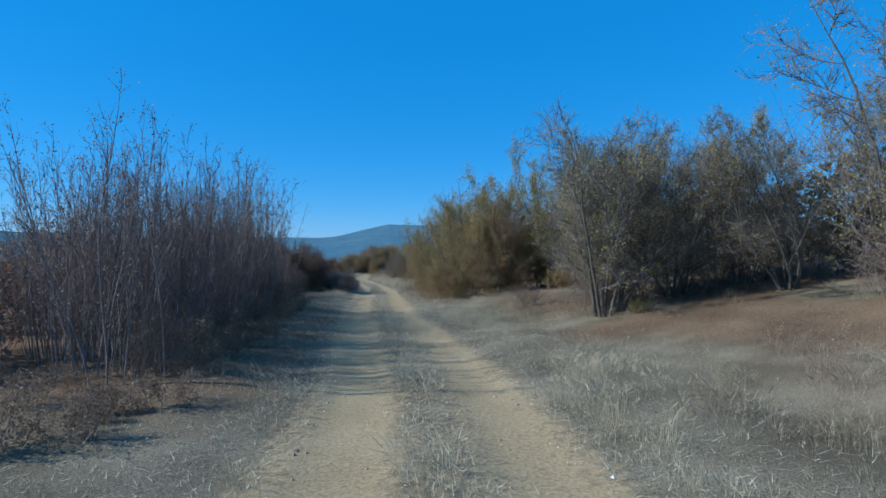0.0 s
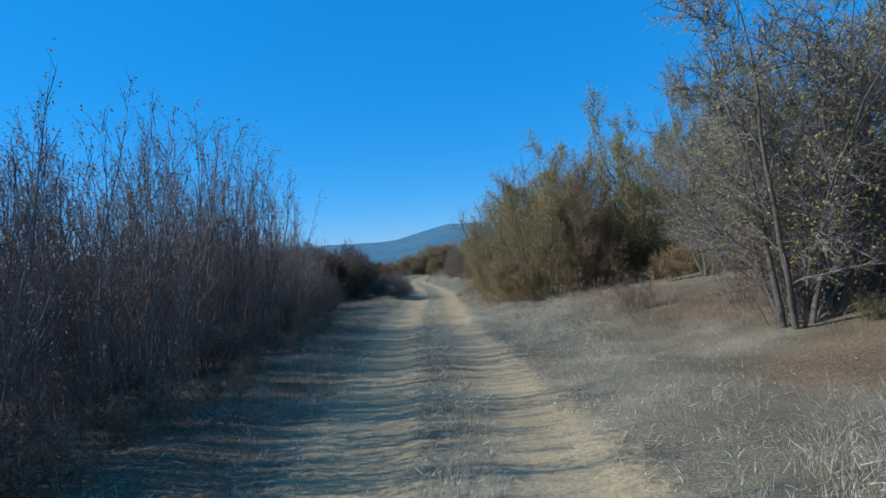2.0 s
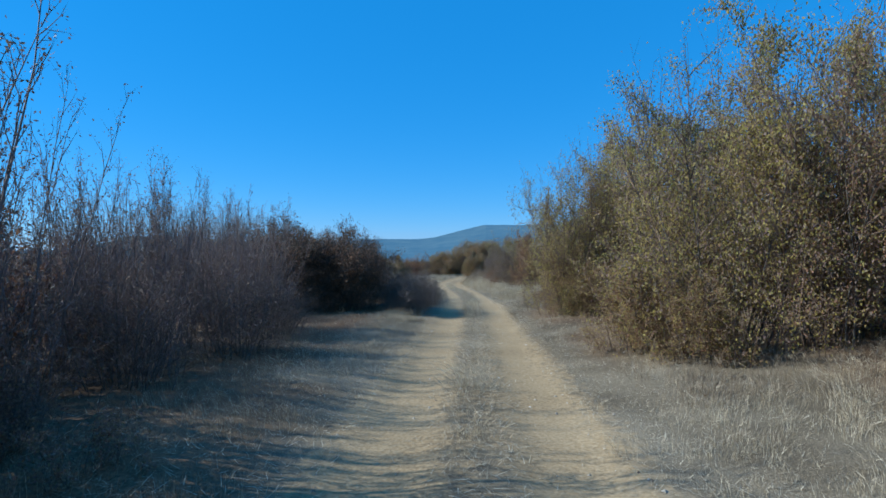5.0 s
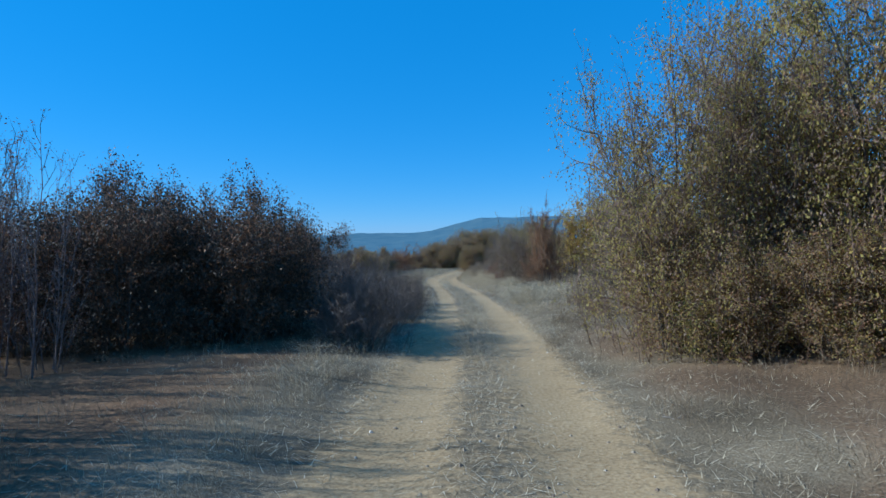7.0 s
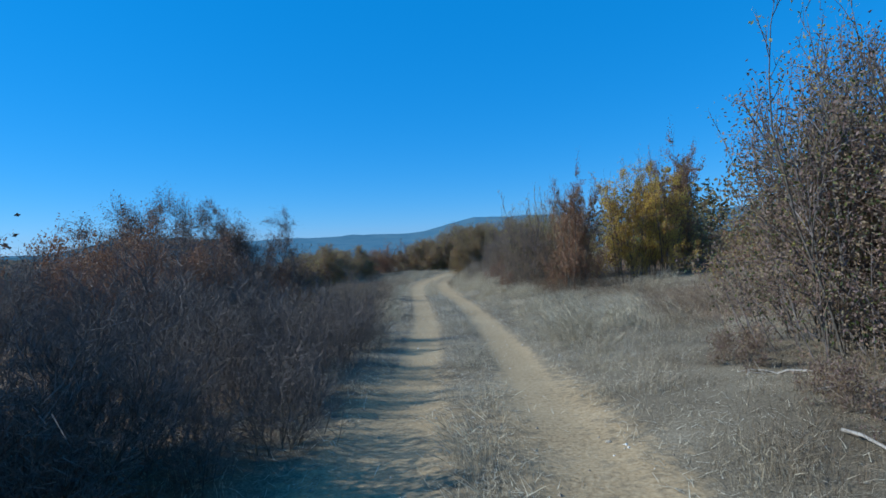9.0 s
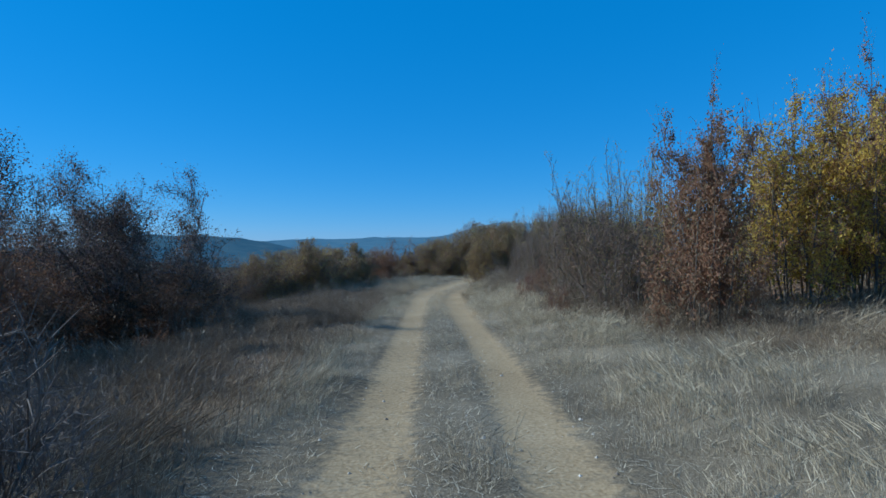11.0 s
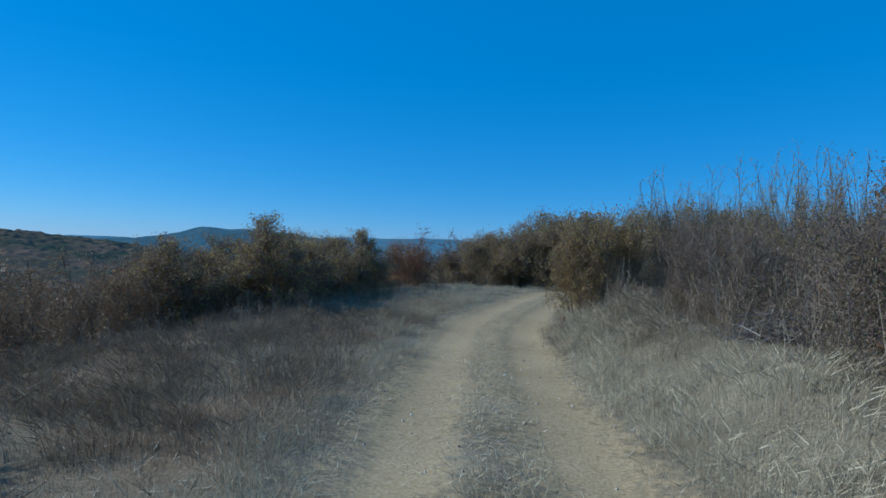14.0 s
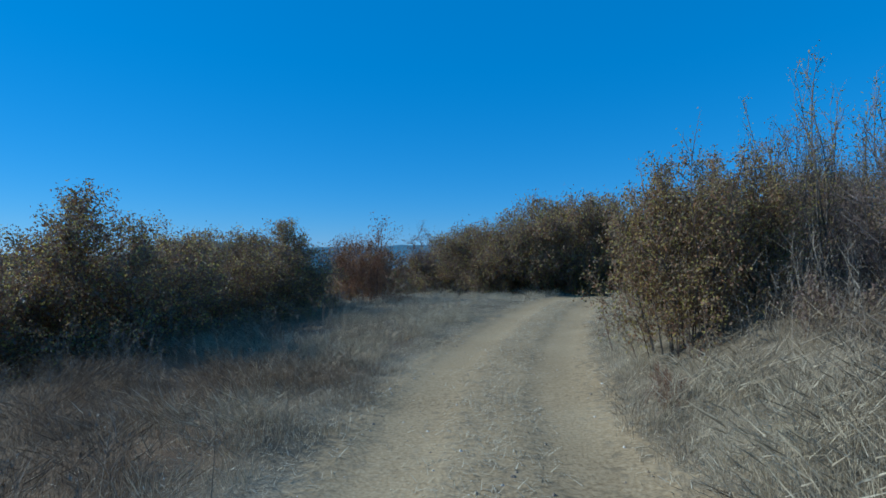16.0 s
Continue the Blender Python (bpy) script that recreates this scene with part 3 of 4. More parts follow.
class Plant:
    """Grows branches as bent, tapering shoots, and leaves along the last of them."""

    def __init__(self, seed):
        self.rng = random.Random(seed)
        self.np = np.random.default_rng(seed)
        self.wood = {}
        self.spots = []

    def shoot(self, layer, start, d, length, r0, r1, segments, bend, rise, leaf=0):
        rng = self.rng
        pts, p, d = [start.copy()], start.copy(), d.normalized()
        for _ in range(segments):
            d = (d + Vector((rng.gauss(0, bend), rng.gauss(0, bend), rng.gauss(0, bend) + rise))).normalized()
            p = p + d * (length / segments)
            pts.append(p.copy())
        self.wood.setdefault(layer, []).append((pts, r0, r1))
        for _ in range(leaf):
            f = rng.uniform(0.15, 1.0) * segments
            i = min(int(f), segments - 1)
            self.spots.append((pts[i].lerp(pts[i + 1], f - i), pts[i + 1] - pts[i]))
        return pts

    def sides(self, pts, count, f0, f1, angle, out):
        """Starting places and directions of side shoots along a shoot."""
        n = len(pts) - 1
        for k in range(count):
            f = (f0 + (f1 - f0) * (k + self.rng.random()) / count) * n
            i = min(int(f), n - 1)
            d = (pts[i + 1] - pts[i]).normalized()
            a, b = frame_of(d)
            w = self.rng.uniform(0, 2 * math.pi)
            t = radians(self.rng.gauss(angle, angle * 0.22))
            out.append((pts[i].lerp(pts[i + 1], f - i), d * math.cos(t) + (a * math.cos(w) + b * math.sin(w)) * math.sin(t), f / n))
        return out

    def wood_mesh(self, layer, ring=3):
        verts, faces = [], []
        for pts, r0, r1 in self.wood.get(layer, ()):
            n, base = len(pts), len(verts)
            for i, p in enumerate(pts):
                d = (pts[min(i + 1, n - 1)] - pts[max(i - 1, 0)]).normalized()
                a, b = frame_of(d)
                r = r0 + (r1 - r0) * i / (n - 1)
                if i == n - 1 and r1 < 0.004:
                    verts.append(tuple(p))
                    continue
                for k in range(ring):
                    w = 2 * math.pi * k / ring
                    verts.append(tuple(p + (a * math.cos(w) + b * math.sin(w)) * r))
            for i in range(n - 1):
                for k in range(ring):
                    q, e = base + i * ring, (k + 1) % ring
                    if i == n - 2 and r1 < 0.004:
                        faces.append((q + k, q + e, base + (n - 1) * ring))
                    else:
                        faces.append((q + k, q + e, q + ring + e, q + ring + k))
        return verts, faces

    def leaf_mesh(self, size, droop=0.3, spread_r=0.04):
        m = len(self.spots)
        if not m:
            return [], []
        g = self.np
        p = np.array([tuple(s) for s, _ in self.spots]) + g.normal(0, spread_r, (m, 3))
        d = g.normal(0, 1, (m, 3))
        d[:, 2] -= droop * 2
        d /= np.linalg.norm(d, axis=1)[:, None]
        side = np.cross(d, g.normal(0, 1, (m, 3)))
        side /= np.linalg.norm(side, axis=1)[:, None] + 1e-9
        fold = np.cross(d, side)
        L = (size * g.uniform(0.6, 1.3, m))[:, None]
        V = np.stack([p, p + d * L * 0.5 + side * L * 0.28 + fold * L * 0.06, p + d * L - fold * L * 0.05, p + d * L * 0.5 - side * L * 0.28 + fold * L * 0.06], 1)
        base = (np.arange(m) * 4)[:, None]
        F = np.concatenate([base + np.array([[0, 1, 2]]), base + np.array([[0, 2, 3]])])
        return V.reshape(-1, 3).tolist(), F.tolist()

    def finish(self, name, mats, leaf=None, leaf_size=0.04, droop=0.3, label="", category="shrub", group="", spread_r=0.04):
        """mats: materials of stem, branch and twig. The plant is an Empty at its foot; each stem and limb is a part, the fine rest is joined."""
        root = new(name)
        for layer, mat, ring in (("trunk", mats[0], 6), ("limb", mats[0], 4), ("stem", mats[0], 4)):
            for shoot in self.wood.get(layer, ()):
                self.wood["one"] = [shoot]
                verts, faces = self.wood_mesh("one", ring)
                mesh_object(layer, verts, faces, mat, root, smooth_faces=True)
        for layer, mat in (("branch", mats[1]), ("twig", mats[2])):
            verts, faces = self.wood_mesh(layer, 3)
            if faces:
                tagged(mesh_object(layer, verts, faces, mat, root), kind="stuff")
        for k, m in enumerate(leaf if isinstance(leaf, tuple) else (leaf,)):
            if m:
                spots = self.spots
                if isinstance(leaf, tuple):
                    self.spots = spots[k::len(leaf)]
                verts, faces = self.leaf_mesh(leaf_size, droop, spread_r)
                self.spots = spots
                if faces:
                    tagged(mesh_object("leaves", verts, faces, m, root), kind="stuff")
        return tagged(root, label, category, group)


def whip_clump(seed, stems=23, height=4.2, radius=0.95, leaf=M_LEAF_PURPLE, label="", name="sapling_thicket", leaves=5, leaf_size=0.036, category="shrub", mats=(M_BARK_PURPLE, M_BARK_PURPLE, M_TWIG_BROWN), fill=0):
    """Thin upright whips with short steep side twigs and a few dry leaves; fill: finer whips between them."""
    p = Plant(seed)
    r = p.rng
    for k in range(stems + fill):
        a, q = r.uniform(0, 6.28), radius * math.sqrt(r.random())
        foot = Vector((q * math.cos(a), q * math.sin(a), -0.1))
        lean = Vector((math.cos(a) * 0.15 * q + r.gauss(0, 0.08), math.sin(a) * 0.15 * q + r.gauss(0, 0.08), 1))
        fine = k >= stems
        h = height * (r.uniform(0.4, 0.95) if fine else r.uniform(0.62, 1.06))
        pts = p.shoot("branch" if fine else "stem", foot, lean, h, (0.010 if fine else 0.016) * h / 4, 0.003, 6 if fine else 8, 0.055, 0.035, leaf=leaves)
        for s, d, f in p.sides(pts, 7 if fine else 14, 0.18, 0.98, 26, []):
            tw = p.shoot("branch", s, d, r.uniform(0.3, 0.7) * (1.15 - 0.6 * f), 0.0055, 0.0022, 3, 0.08, 0.16, leaf=leaves)
            for s2, d2, _ in p.sides(tw, 2, 0.25, 0.9, 32, []):
                p.shoot("twig", s2, d2, r.uniform(0.12, 0.32), 0.0036, 0.0014, 1, 0.1, 0.08, leaf=max(1, leaves - 2))
    return p.finish(name, mats, leaf, leaf_size, 0.3, label, category, "saplings beside the track")


def bushy(seed, height, radius, stems, leaf, leaf_size, leaves, mats, name, label, category="shrub", group="", erect=0.5, twigs=4, droop=0.3, branches=12, thick=1.0, fluff=0.05, skirt=1.0, tip_len=1.0, dome_fall=0.22, whiskers=0,
          whisker_len=0.25):
    """Many stems from one foot that part and fork, with leaves on the outer shoots; whiskers: slender upright shoots that stand out of each stem's head."""
    p = Plant(seed)
    r = p.rng
    for _ in range(stems):
        a = r.uniform(0, 6.28)
        q = r.random() ** 0.6
        foot = Vector((math.cos(a), math.sin(a), 0)) * radius * 0.35 * q + Vector((0, 0, -0.1))
        lean = Vector((math.cos(a) * q * (1 - erect) * radius * 1.5 / height, math.sin(a) * q * (1 - erect) * radius * 1.5 / height, 1))
        h = height * r.uniform(0.75, 1.05) * (1 - dome_fall * q * q)
        pts = p.shoot("stem", foot, lean, h, 0.011 * thick * height / 2, 0.004, 7, 0.08, 0.05)
        tip = (pts[-1] - pts[-2]).normalized()
        p.shoot("branch", pts[-1], tip + Vector((0, 0, 0.6)), height * r.uniform(0.06, 0.16) * tip_len, 0.004, 0.0018, 2, 0.08, 0.1, leaf=2)
        for s, d, f in p.sides(pts, branches, 0.08, 0.98, 50, []):
            bl = radius * r.uniform(0.35, 0.75) * (1.1 - 0.6 * f)
            br = p.shoot("branch", s, d, bl, 0.006 * thick * height / 2, 0.0025, 3, 0.16, 0.10, leaf=leaves)
            for s2, d2, _ in p.sides(br, twigs, 0.2, 0.98, 48, []):
                p.shoot("twig", s2, d2, bl * r.uniform(0.25, 0.55), 0.0045, 0.0016, 1, 0.1, 0.06, leaf=leaves)
        for s, d, f in p.sides(pts, whiskers, 0.55, 1.0, 30, []):
            long = height * whisker_len * r.uniform(0.5, 1.25)
            wh = p.shoot("branch", s, d + Vector((0, 0, 0.9)), long, 0.006, 0.002, 4, 0.07, 0.12, leaf=3)
            for s2, d2, _ in p.sides(wh, 6, 0.3, 1.0, 30, []):
                p.shoot("twig", s2, d2, long * r.uniform(0.12, 0.3), 0.0036, 0.0014, 1, 0.08, 0.1, leaf=2)
    for _ in range(int(stems * skirt)):
        a, q = r.uniform(0, 6.28), r.uniform(0.35, 0.8)
        foot = Vector((math.cos(a), math.sin(a), 0)) * radius * q + Vector((0, 0, -0.08))
        pts = p.shoot("branch", foot, Vector((math.cos(a) * 0.35, math.sin(a) * 0.35, 1)), height * r.uniform(0.22, 0.45), 0.008, 0.003, 3, 0.12, 0.02, leaf=leaves)
        for s, d, f in p.sides(pts, 7, 0.05, 0.98, 55, []):
            p.shoot("twig", s, d, radius * r.uniform(0.12, 0.28), 0.004, 0.0016, 1, 0.1, 0.06, leaf=leaves)
    return p.finish(name, mats, leaf, leaf_size, droop, label, category, group, spread_r=fluff)


def branching_tree(seed, height, trunks, spread_deg, leaf, leaf_size, leaves, mats, name, label, group="", twigs=5, droop=0.3, limbs=10, forks=7, bend=0.15, crown=1.0, low=0.18,
                   thick=1.0):
    """Several crooked trunks from one stool, limbs, forks and fine twigs."""
    p = Plant(seed)
    r = p.rng
    for k in range(trunks):
        a = 6.28 * (k + r.random() * 0.7) / trunks
        t = radians(r.uniform(0.15, 1.0) * spread_deg)
        d = Vector((math.cos(a) * math.sin(t), math.sin(a) * math.sin(t), math.cos(t)))
        h = height * r.uniform(0.7, 1.0)
        pts = p.shoot("trunk", Vector((math.cos(a) * 0.2, math.sin(a) * 0.2, -0.15)), d, h, 0.010 * thick * height * r.uniform(0.6, 1.0), 0.006, 10, bend * 0.6, 0.05)
        for s, d1, f in p.sides(pts, limbs, low, 0.99, 46, []):
            l1 = height * 0.32 * crown * r.uniform(0.55, 1.1) * (1.15 - 0.7 * f)
            b1 = p.shoot("limb", s, d1, l1, 0.0036 * thick * height * (1.2 - f), 0.004, 6, bend, 0.09, leaf=leaves)
            for s2, d2, f2 in p.sides(b1, forks, 0.1, 1.0, 45, []):
                l2 = l1 * r.uniform(0.28, 0.55)
                b2 = p.shoot("branch", s2, d2, l2, 0.008, 0.003, 4, bend, 0.07, leaf=leaves)
                for s3, d3, _ in p.sides(b2, twigs, 0.1, 1.0, 45, []):
                    p.shoot("twig", s3, d3, l2 * r.uniform(0.35, 0.75), 0.0055, 0.002, 1, 0.1, 0.04, leaf=leaves)
    return p.finish(name, mats, leaf, leaf_size, droop, label, "tree", group, spread_r=0.08)


GREYS = (M_BARK_GREY, M_TWIG_GREY, M_TWIG_BROWN)
BROWNS = (M_BARK_GREY, M_TWIG_BROWN, M_TWIG_BROWN)
REDS = (M_BARK_GREY, M_TWIG_RED, M_TWIG_RED)
ASHEN = (M_BARK_GREY, M_TWIG_GREY, M_TWIG_GREY)
PALES = (M_BARK_GREY, M_TWIG_PALE, M_TWIG_PALE)


def standing(x, y, turn=0.0, size=1.0, tall=1.0):
    """A pose on the ground for a plant."""
    return pose(x, y, float(land(x, y)), 0, 0, turn) @ Matrix.Diagonal((size, size, size * tall, 1))


def planted(models, places):
    """Sets the models in turn at the places (x, y, size, tallness); the first use of each is the model itself."""
    used = set()
    for k, (x, y, size, tall) in enumerate(places):
        ob = models[k % len(models)]
        m = standing(x, y, (k * 137.5) % 360, size, tall)
        if ob in used:
            copy_thing(ob, m)
        else:
            ob.matrix_basis = m
            used.add(ob)


def strip(seed, y0, y1, s0, s1, n, size0, size1):
    """Places scattered beside the track between two offsets."""
    r = random.Random(seed)
    out = []
    for k in range(n):
        y = y0 + (y1 - y0) * (k + r.random()) / n
        s = r.uniform(s0, s1)
        out.append((float(track_x(y)) + s, y, r.uniform(size0, size1), r.uniform(0.9, 1.1)))
    return out


# hedge of purple saplings on the left of the first stretch
whips = [whip_clump(s, label="dense clump of bare purple-grey saplings with few dry leaves", stems=16, fill=22) for s in (11, 12, 13)]
# The last three clumps are added only to cast shade on the dark bushes.
planted(whips, strip(1, 8.0, 14, -4.9, -4.5, 6, 0.88, 1.05) + strip(30, 14, 21, -5.3, -4.7, 7, 1.08, 1.2) + strip(2, 8.0, 24, -6.8, -5.8, 13, 0.85, 1.0) + strip(3, 8, 26, -10.0, -7.6, 4, 0.85, 1.0)
        + [(-11.5, 33.4, 0.95, 1.0), (-12.8, 35.0, 0.95, 1.0), (-10.4, 31.6, 0.95, 1.0), (-13.4, 32.6, 0.9, 1.0)] + strip(23, 24, 31, -6.4, -5.3, 7, 0.78, 0.92) + strip(24, 24, 36, -9, -7, 4, 0.85, 1.0) + [(-14.8, 36.4, 1.05, 1.0), (-16.0, 38.8, 1.05, 1.0), (-16.6, 41.0, 1.0, 1.0)])

# scrub and dark bushes further on the left
under = [bushy(25, 2.3, 1.5, 10, (M_LEAF_PURPLE, M_LEAF_RUSSET), 0.085, 6, BROWNS, "hedge_bush", "brown hedge bush with withered red-brown leaves", twigs=3, branches=10)]
planted(under, strip(13, 7.5, 27, -9.0, -7.0, 9, 0.9, 1.15) + strip(14, 6, 30, -15, -11, 8, 1.0, 1.3))
hem = [bushy(27, 1.0, 0.9, 6, (M_LEAF_BROWN, M_LEAF_PURPLE), 0.05, 6, BROWNS, "hedge_bush", "low withered brown bush in the dry grass", twigs=4, branches=9)]
planted(hem, strip(35, 4.6, 8.0, -6.5, -3.4, 7, 0.5, 0.75) + strip(26, 5.0, 22, -3.6, -2.9, 14, 0.5, 0.8) + strip(27, 8, 22, -4.6, -3.8, 10, 0.9, 1.3) + strip(28, 65.0, 76.0, 3.3, 5.4, 14, 0.7, 1.15) + strip(29, 42.2, 46.5, 2.9, 4.3, 6, 0.5, 0.8))
scrub = [bushy(s, 2.3, 1.6, 14, M_LEAF_PURPLE, 0.045, 2, GREYS, "scrub_bush", "grey leafless scrub bush with tangled twigs", twigs=6) for s in (21, 22)]
planted(scrub, [(4.7, 15.3, 0.8, 1.0), (5.7, 15.9, 0.95, 1.0), (7.6, 14.7, 0.9, 1.0), (7.2, 17.0, 1.05, 1.0), (8.9, 11.0, 0.9, 1.0)] + strip(4, 20.5, 31, -5.0, -4.3, 8, 0.7, 0.95) + strip(25, 7.5, 23, -4.4, -3.9, 10, 0.35, 0.5) + strip(5, 21, 34, -10, -7.0, 6, 1.1, 1.4) + strip(31, 67, 84, 4.6, 6.4, 10, 0.55, 0.8) + strip(18, 12, 24, 9, 14, 7, 1.0, 1.4) + strip(19, 14, 22, 4.8, 6.5, 3, 0.5, 0.7))
dark = [bushy(31, 3.4, 2.1, 14, (M_LEAF_DARK, M_LEAF_DARK, M_LEAF_DARK, M_LEAF_RUSSET), 0.06, 20, BROWNS, "leafy_bush", "dense dark bush with brown-olive autumn leaves", fluff=0.09, tip_len=0.5, dome_fall=0.35, branches=17, skirt=1.4, whiskers=3, whisker_len=0.12)]
planted(dark, [(-9.9, 38.0, 0.95, 1.08), (-12.1, 38.4, 1.0, 1.1), (-10.8, 40.6, 1.0, 1.0), (-14.4, 39.6, 1.0, 1.05), (-12.8, 36.2, 0.85, 1.0), (-16.5, 37.5, 1.0, 1.0), (-11.2, 37.0, 0.9, 1.1), (-9.2, 39.4, 0.85, 1.05), (-13.2, 40.2, 1.05, 1.05), (-16.8, 60.4, 0.72, 0.8), (-17.9, 58.2, 0.8, 0.8), (-18.8, 62.4, 0.8, 0.8)])
low = [bushy(s, 2.0, 1.6, 13, None, 0.035, 0, PALES, "blackthorn_bush", "low leafless grey thorn bush, a tangle of twigs", twigs=9, branches=17) for s in (41, 42)]
planted(low, strip(36, 37.6, 42, -4.6, -2.3, 7, 0.55, 0.85) + strip(33, 41, 49, -2.5, -2.0, 8, 0.5, 0.66) + strip(6, 40, 51, -3.6, -2.7, 11, 0.65, 0.9) + strip(7, 40, 53, -7, -4.2, 12, 1.0, 1.25) + strip(8, 42, 54, -12, -7.5, 7, 1.15, 1.4))
russet = [bushy(51, 2.8, 1.8, 14, M_LEAF_RUSSET, 0.06, 17, REDS, "russet_bush", "bush with red-brown autumn leaves", twigs=3, fluff=0.09, tip_len=0.6, dome_fall=0.35, whiskers=3, whisker_len=0.14)]
planted(russet, [(-17.6, 57, 1.1, 1.0), (-19, 60, 1.15, 1.0), (-17.5, 53, 1.1, 1.0), (-22, 56, 1.2, 1.1), (-15.4, 60.4, 0.8, 0.9), (-17.5, 62.0, 1.1, 1.0), (-21.5, 64, 1.0, 1.0),
                 (-18.9, 89.8, 1.05, 1.0), (-14.5, 50.5, 1.0, 1.05), (-20, 51, 1.2, 1.1), (-15.6, 54.5, 0.95, 1.1)])
valley = [bushy(53, 3.5, 2.1, 9, (M_LEAF_BROWN, M_LEAF_RUSSET, M_LEAF_BROWN), 0.055, 28, BROWNS, "brown_bush", "dark brown bush in withered leaf on the falling slope", twigs=3, fluff=0.1, tip_len=0.5, dome_fall=0.4, branches=16, skirt=1.4, whiskers=4, whisker_len=0.15)]
planted(valley, [(-21.5, 69.5, 0.95, 1.0), (-24.0, 73.2, 1.05, 1.05), (-22.6, 74.5, 1.0, 1.0), (-23.2, 76.8, 1.05, 1.05), (-26, 70, 1.0, 1.0), (-25.5, 66, 1.0, 1.0), (-27.5, 76, 1.1, 1.1), (-20.8, 66.5, 0.75, 1.0)])
left_trees = [branching_tree(s, 5.2, 6, 34, (M_LEAF_PURPLE, M_LEAF_DARK), 0.048, 10, GREYS, "small_tree", "small slender tree with sparse withered leaves", limbs=9, forks=9, crown=1.35) for s in (61, 62)]
planted(left_trees, [(-18.0, 55.4, 1.0, 0.98), (-17.2, 61.0, 1.05, 0.94), (-19.2, 61.8, 1.1, 0.92), (-20.8, 57.5, 1.1, 0.9), (-20.6, 63.0, 1.2, 1.05)])

crest_tree = [bushy(64, 3.7, 1.6, 9, M_LEAF_PURPLE, 0.06, 4, GREYS, "small_tree", "small bare tree with a rounded crown of fine twigs", "tree", erect=0.45, twigs=8, branches=14, skirt=0.3, dome_fall=0.4)]
planted(crest_tree, [(-18.0, 96.7, 1.0, 1.0), (-16.6, 98.2, 0.85, 0.95)])
rust = [bushy(29, 1.3, 1.0, 9, (M_LEAF_RUSSET, M_LEAF_PURPLE), 0.034, 3, REDS, "russet_scrub", "low scrub of red-brown twigs on the grassy bank", twigs=6, branches=10, whiskers=3)]
planted(rust, [(-5.9, 67.6, 0.9, 1.0), (-5.2, 68.5, 1.0, 1.0), (-6.3, 66.8, 0.7, 1.0), (-5.0, 70.2, 0.95, 1.0), (-4.6, 71.8, 0.9, 1.0), (-5.6, 71.4, 0.7, 1.0), (-9.9, 75.9, 0.38, 1.0)] + strip(32, 62, 66, 3.0, 3.8, 4, 0.5, 0.7))

# right-hand side: grey crooked trees, yellow-olive trees, thickets
bare = [branching_tree(s, 5.9, 7, 31, M_LEAF_OLIVE, 0.05, 1, ASHEN, "bare_tree", "grey crooked tree, almost leafless, with forked trunks", low=0.14, twigs=11, limbs=9, forks=13, crown=1.1)
        for s in (71, 72)]
planted(bare, [(4.3, 14.7, 0.95, 1.0), (4.75, 15.0, 0.9, 0.95), (6.6, 15.6, 1.0, 1.0), (8.3, 9.6, 1.05, 1.15), (9.2, 17.2, 1.0, 1.0), (11.5, 13.2, 1.0, 1.0), (5.2, 17.2, 0.9, 0.95), (8.6, 13.6, 0.9, 1.0), (6.2, 23.4, 1.0, 1.15)])
olive = [branching_tree(81, 6.0, 6, 38, (M_LEAF_OLIVE, M_LEAF_OLIVE, M_LEAF_BROWN), 0.06, 11, BROWNS, "olive_leaved_tree", "tree with dense yellow-olive autumn leaves", low=0.03, droop=0.8, twigs=4, crown=1.15, limbs=8, forks=9)]
planted(olive, [(3.7, 29.2, 1.0, 1.15), (6.3, 27.5, 1.0, 1.1), (1.9, 37.2, 0.95, 1.05), (4.0, 38.2, 1.0, 1.0), (9, 26, 0.9, 1.0), (8.5, 33, 1.0, 1.0)])
dome = [bushy(n, 4.9, 2.5, 18, leaf, 0.044, 21, BROWNS, "olive_leaved_tree", words, "tree", erect=0.5, twigs=6, droop=0.8, branches=20, thick=0.8, fluff=0.06, whiskers=6, whisker_len=0.24, skirt=2.2)
        for n, leaf, words in ((85, (M_LEAF_OLIVE, M_LEAF_OLIVE, M_LEAF_BROWN, M_LEAF_PURPLE), "many-stemmed tree with dense yellow-olive autumn leaves"),
                               (86, (M_LEAF_OLIVE, M_LEAF_BROWN, M_LEAF_RUSSET, M_LEAF_PURPLE), "many-stemmed tree with thinning brown and olive leaves"))]
planted(dome, [(1.3, 28.5, 1.05, 1.1), (3.0, 27.8, 0.9, 1.1), (-0.6, 37.5, 0.9, 1.12), (5.7, 29.8, 0.95, 1.05), (2.2, 36.4, 1.0, 1.08), (0.7, 38.4, 0.95, 1.1)])
ivy = [bushy(95, 1.2, 1.0, 10, (M_LEAF_GREEN, M_LEAF_OLIVE, M_LEAF_BROWN), 0.05, 9, BROWNS, "green_bush", "low bush with green and yellow leaves", twigs=3)]
planted(ivy, [(-0.9, 36.2, 0.8, 1.0), (0.9, 35.7, 0.65, 1.0), (5.0, 14.0, 0.4, 1.0)])
yellow = [bushy(91, 3.9, 1.6, 16, (M_LEAF_YELLOW, M_LEAF_YELLOW, M_LEAF_RUSSET), 0.055, 22, BROWNS, "yellow_bush", "tall bush with bright yellow autumn leaves", erect=0.7, whiskers=3, whisker_len=0.2)]
planted(yellow, [(-0.8, 60.3, 1.0, 1.15), (0.4, 60.2, 0.9, 1.1)])
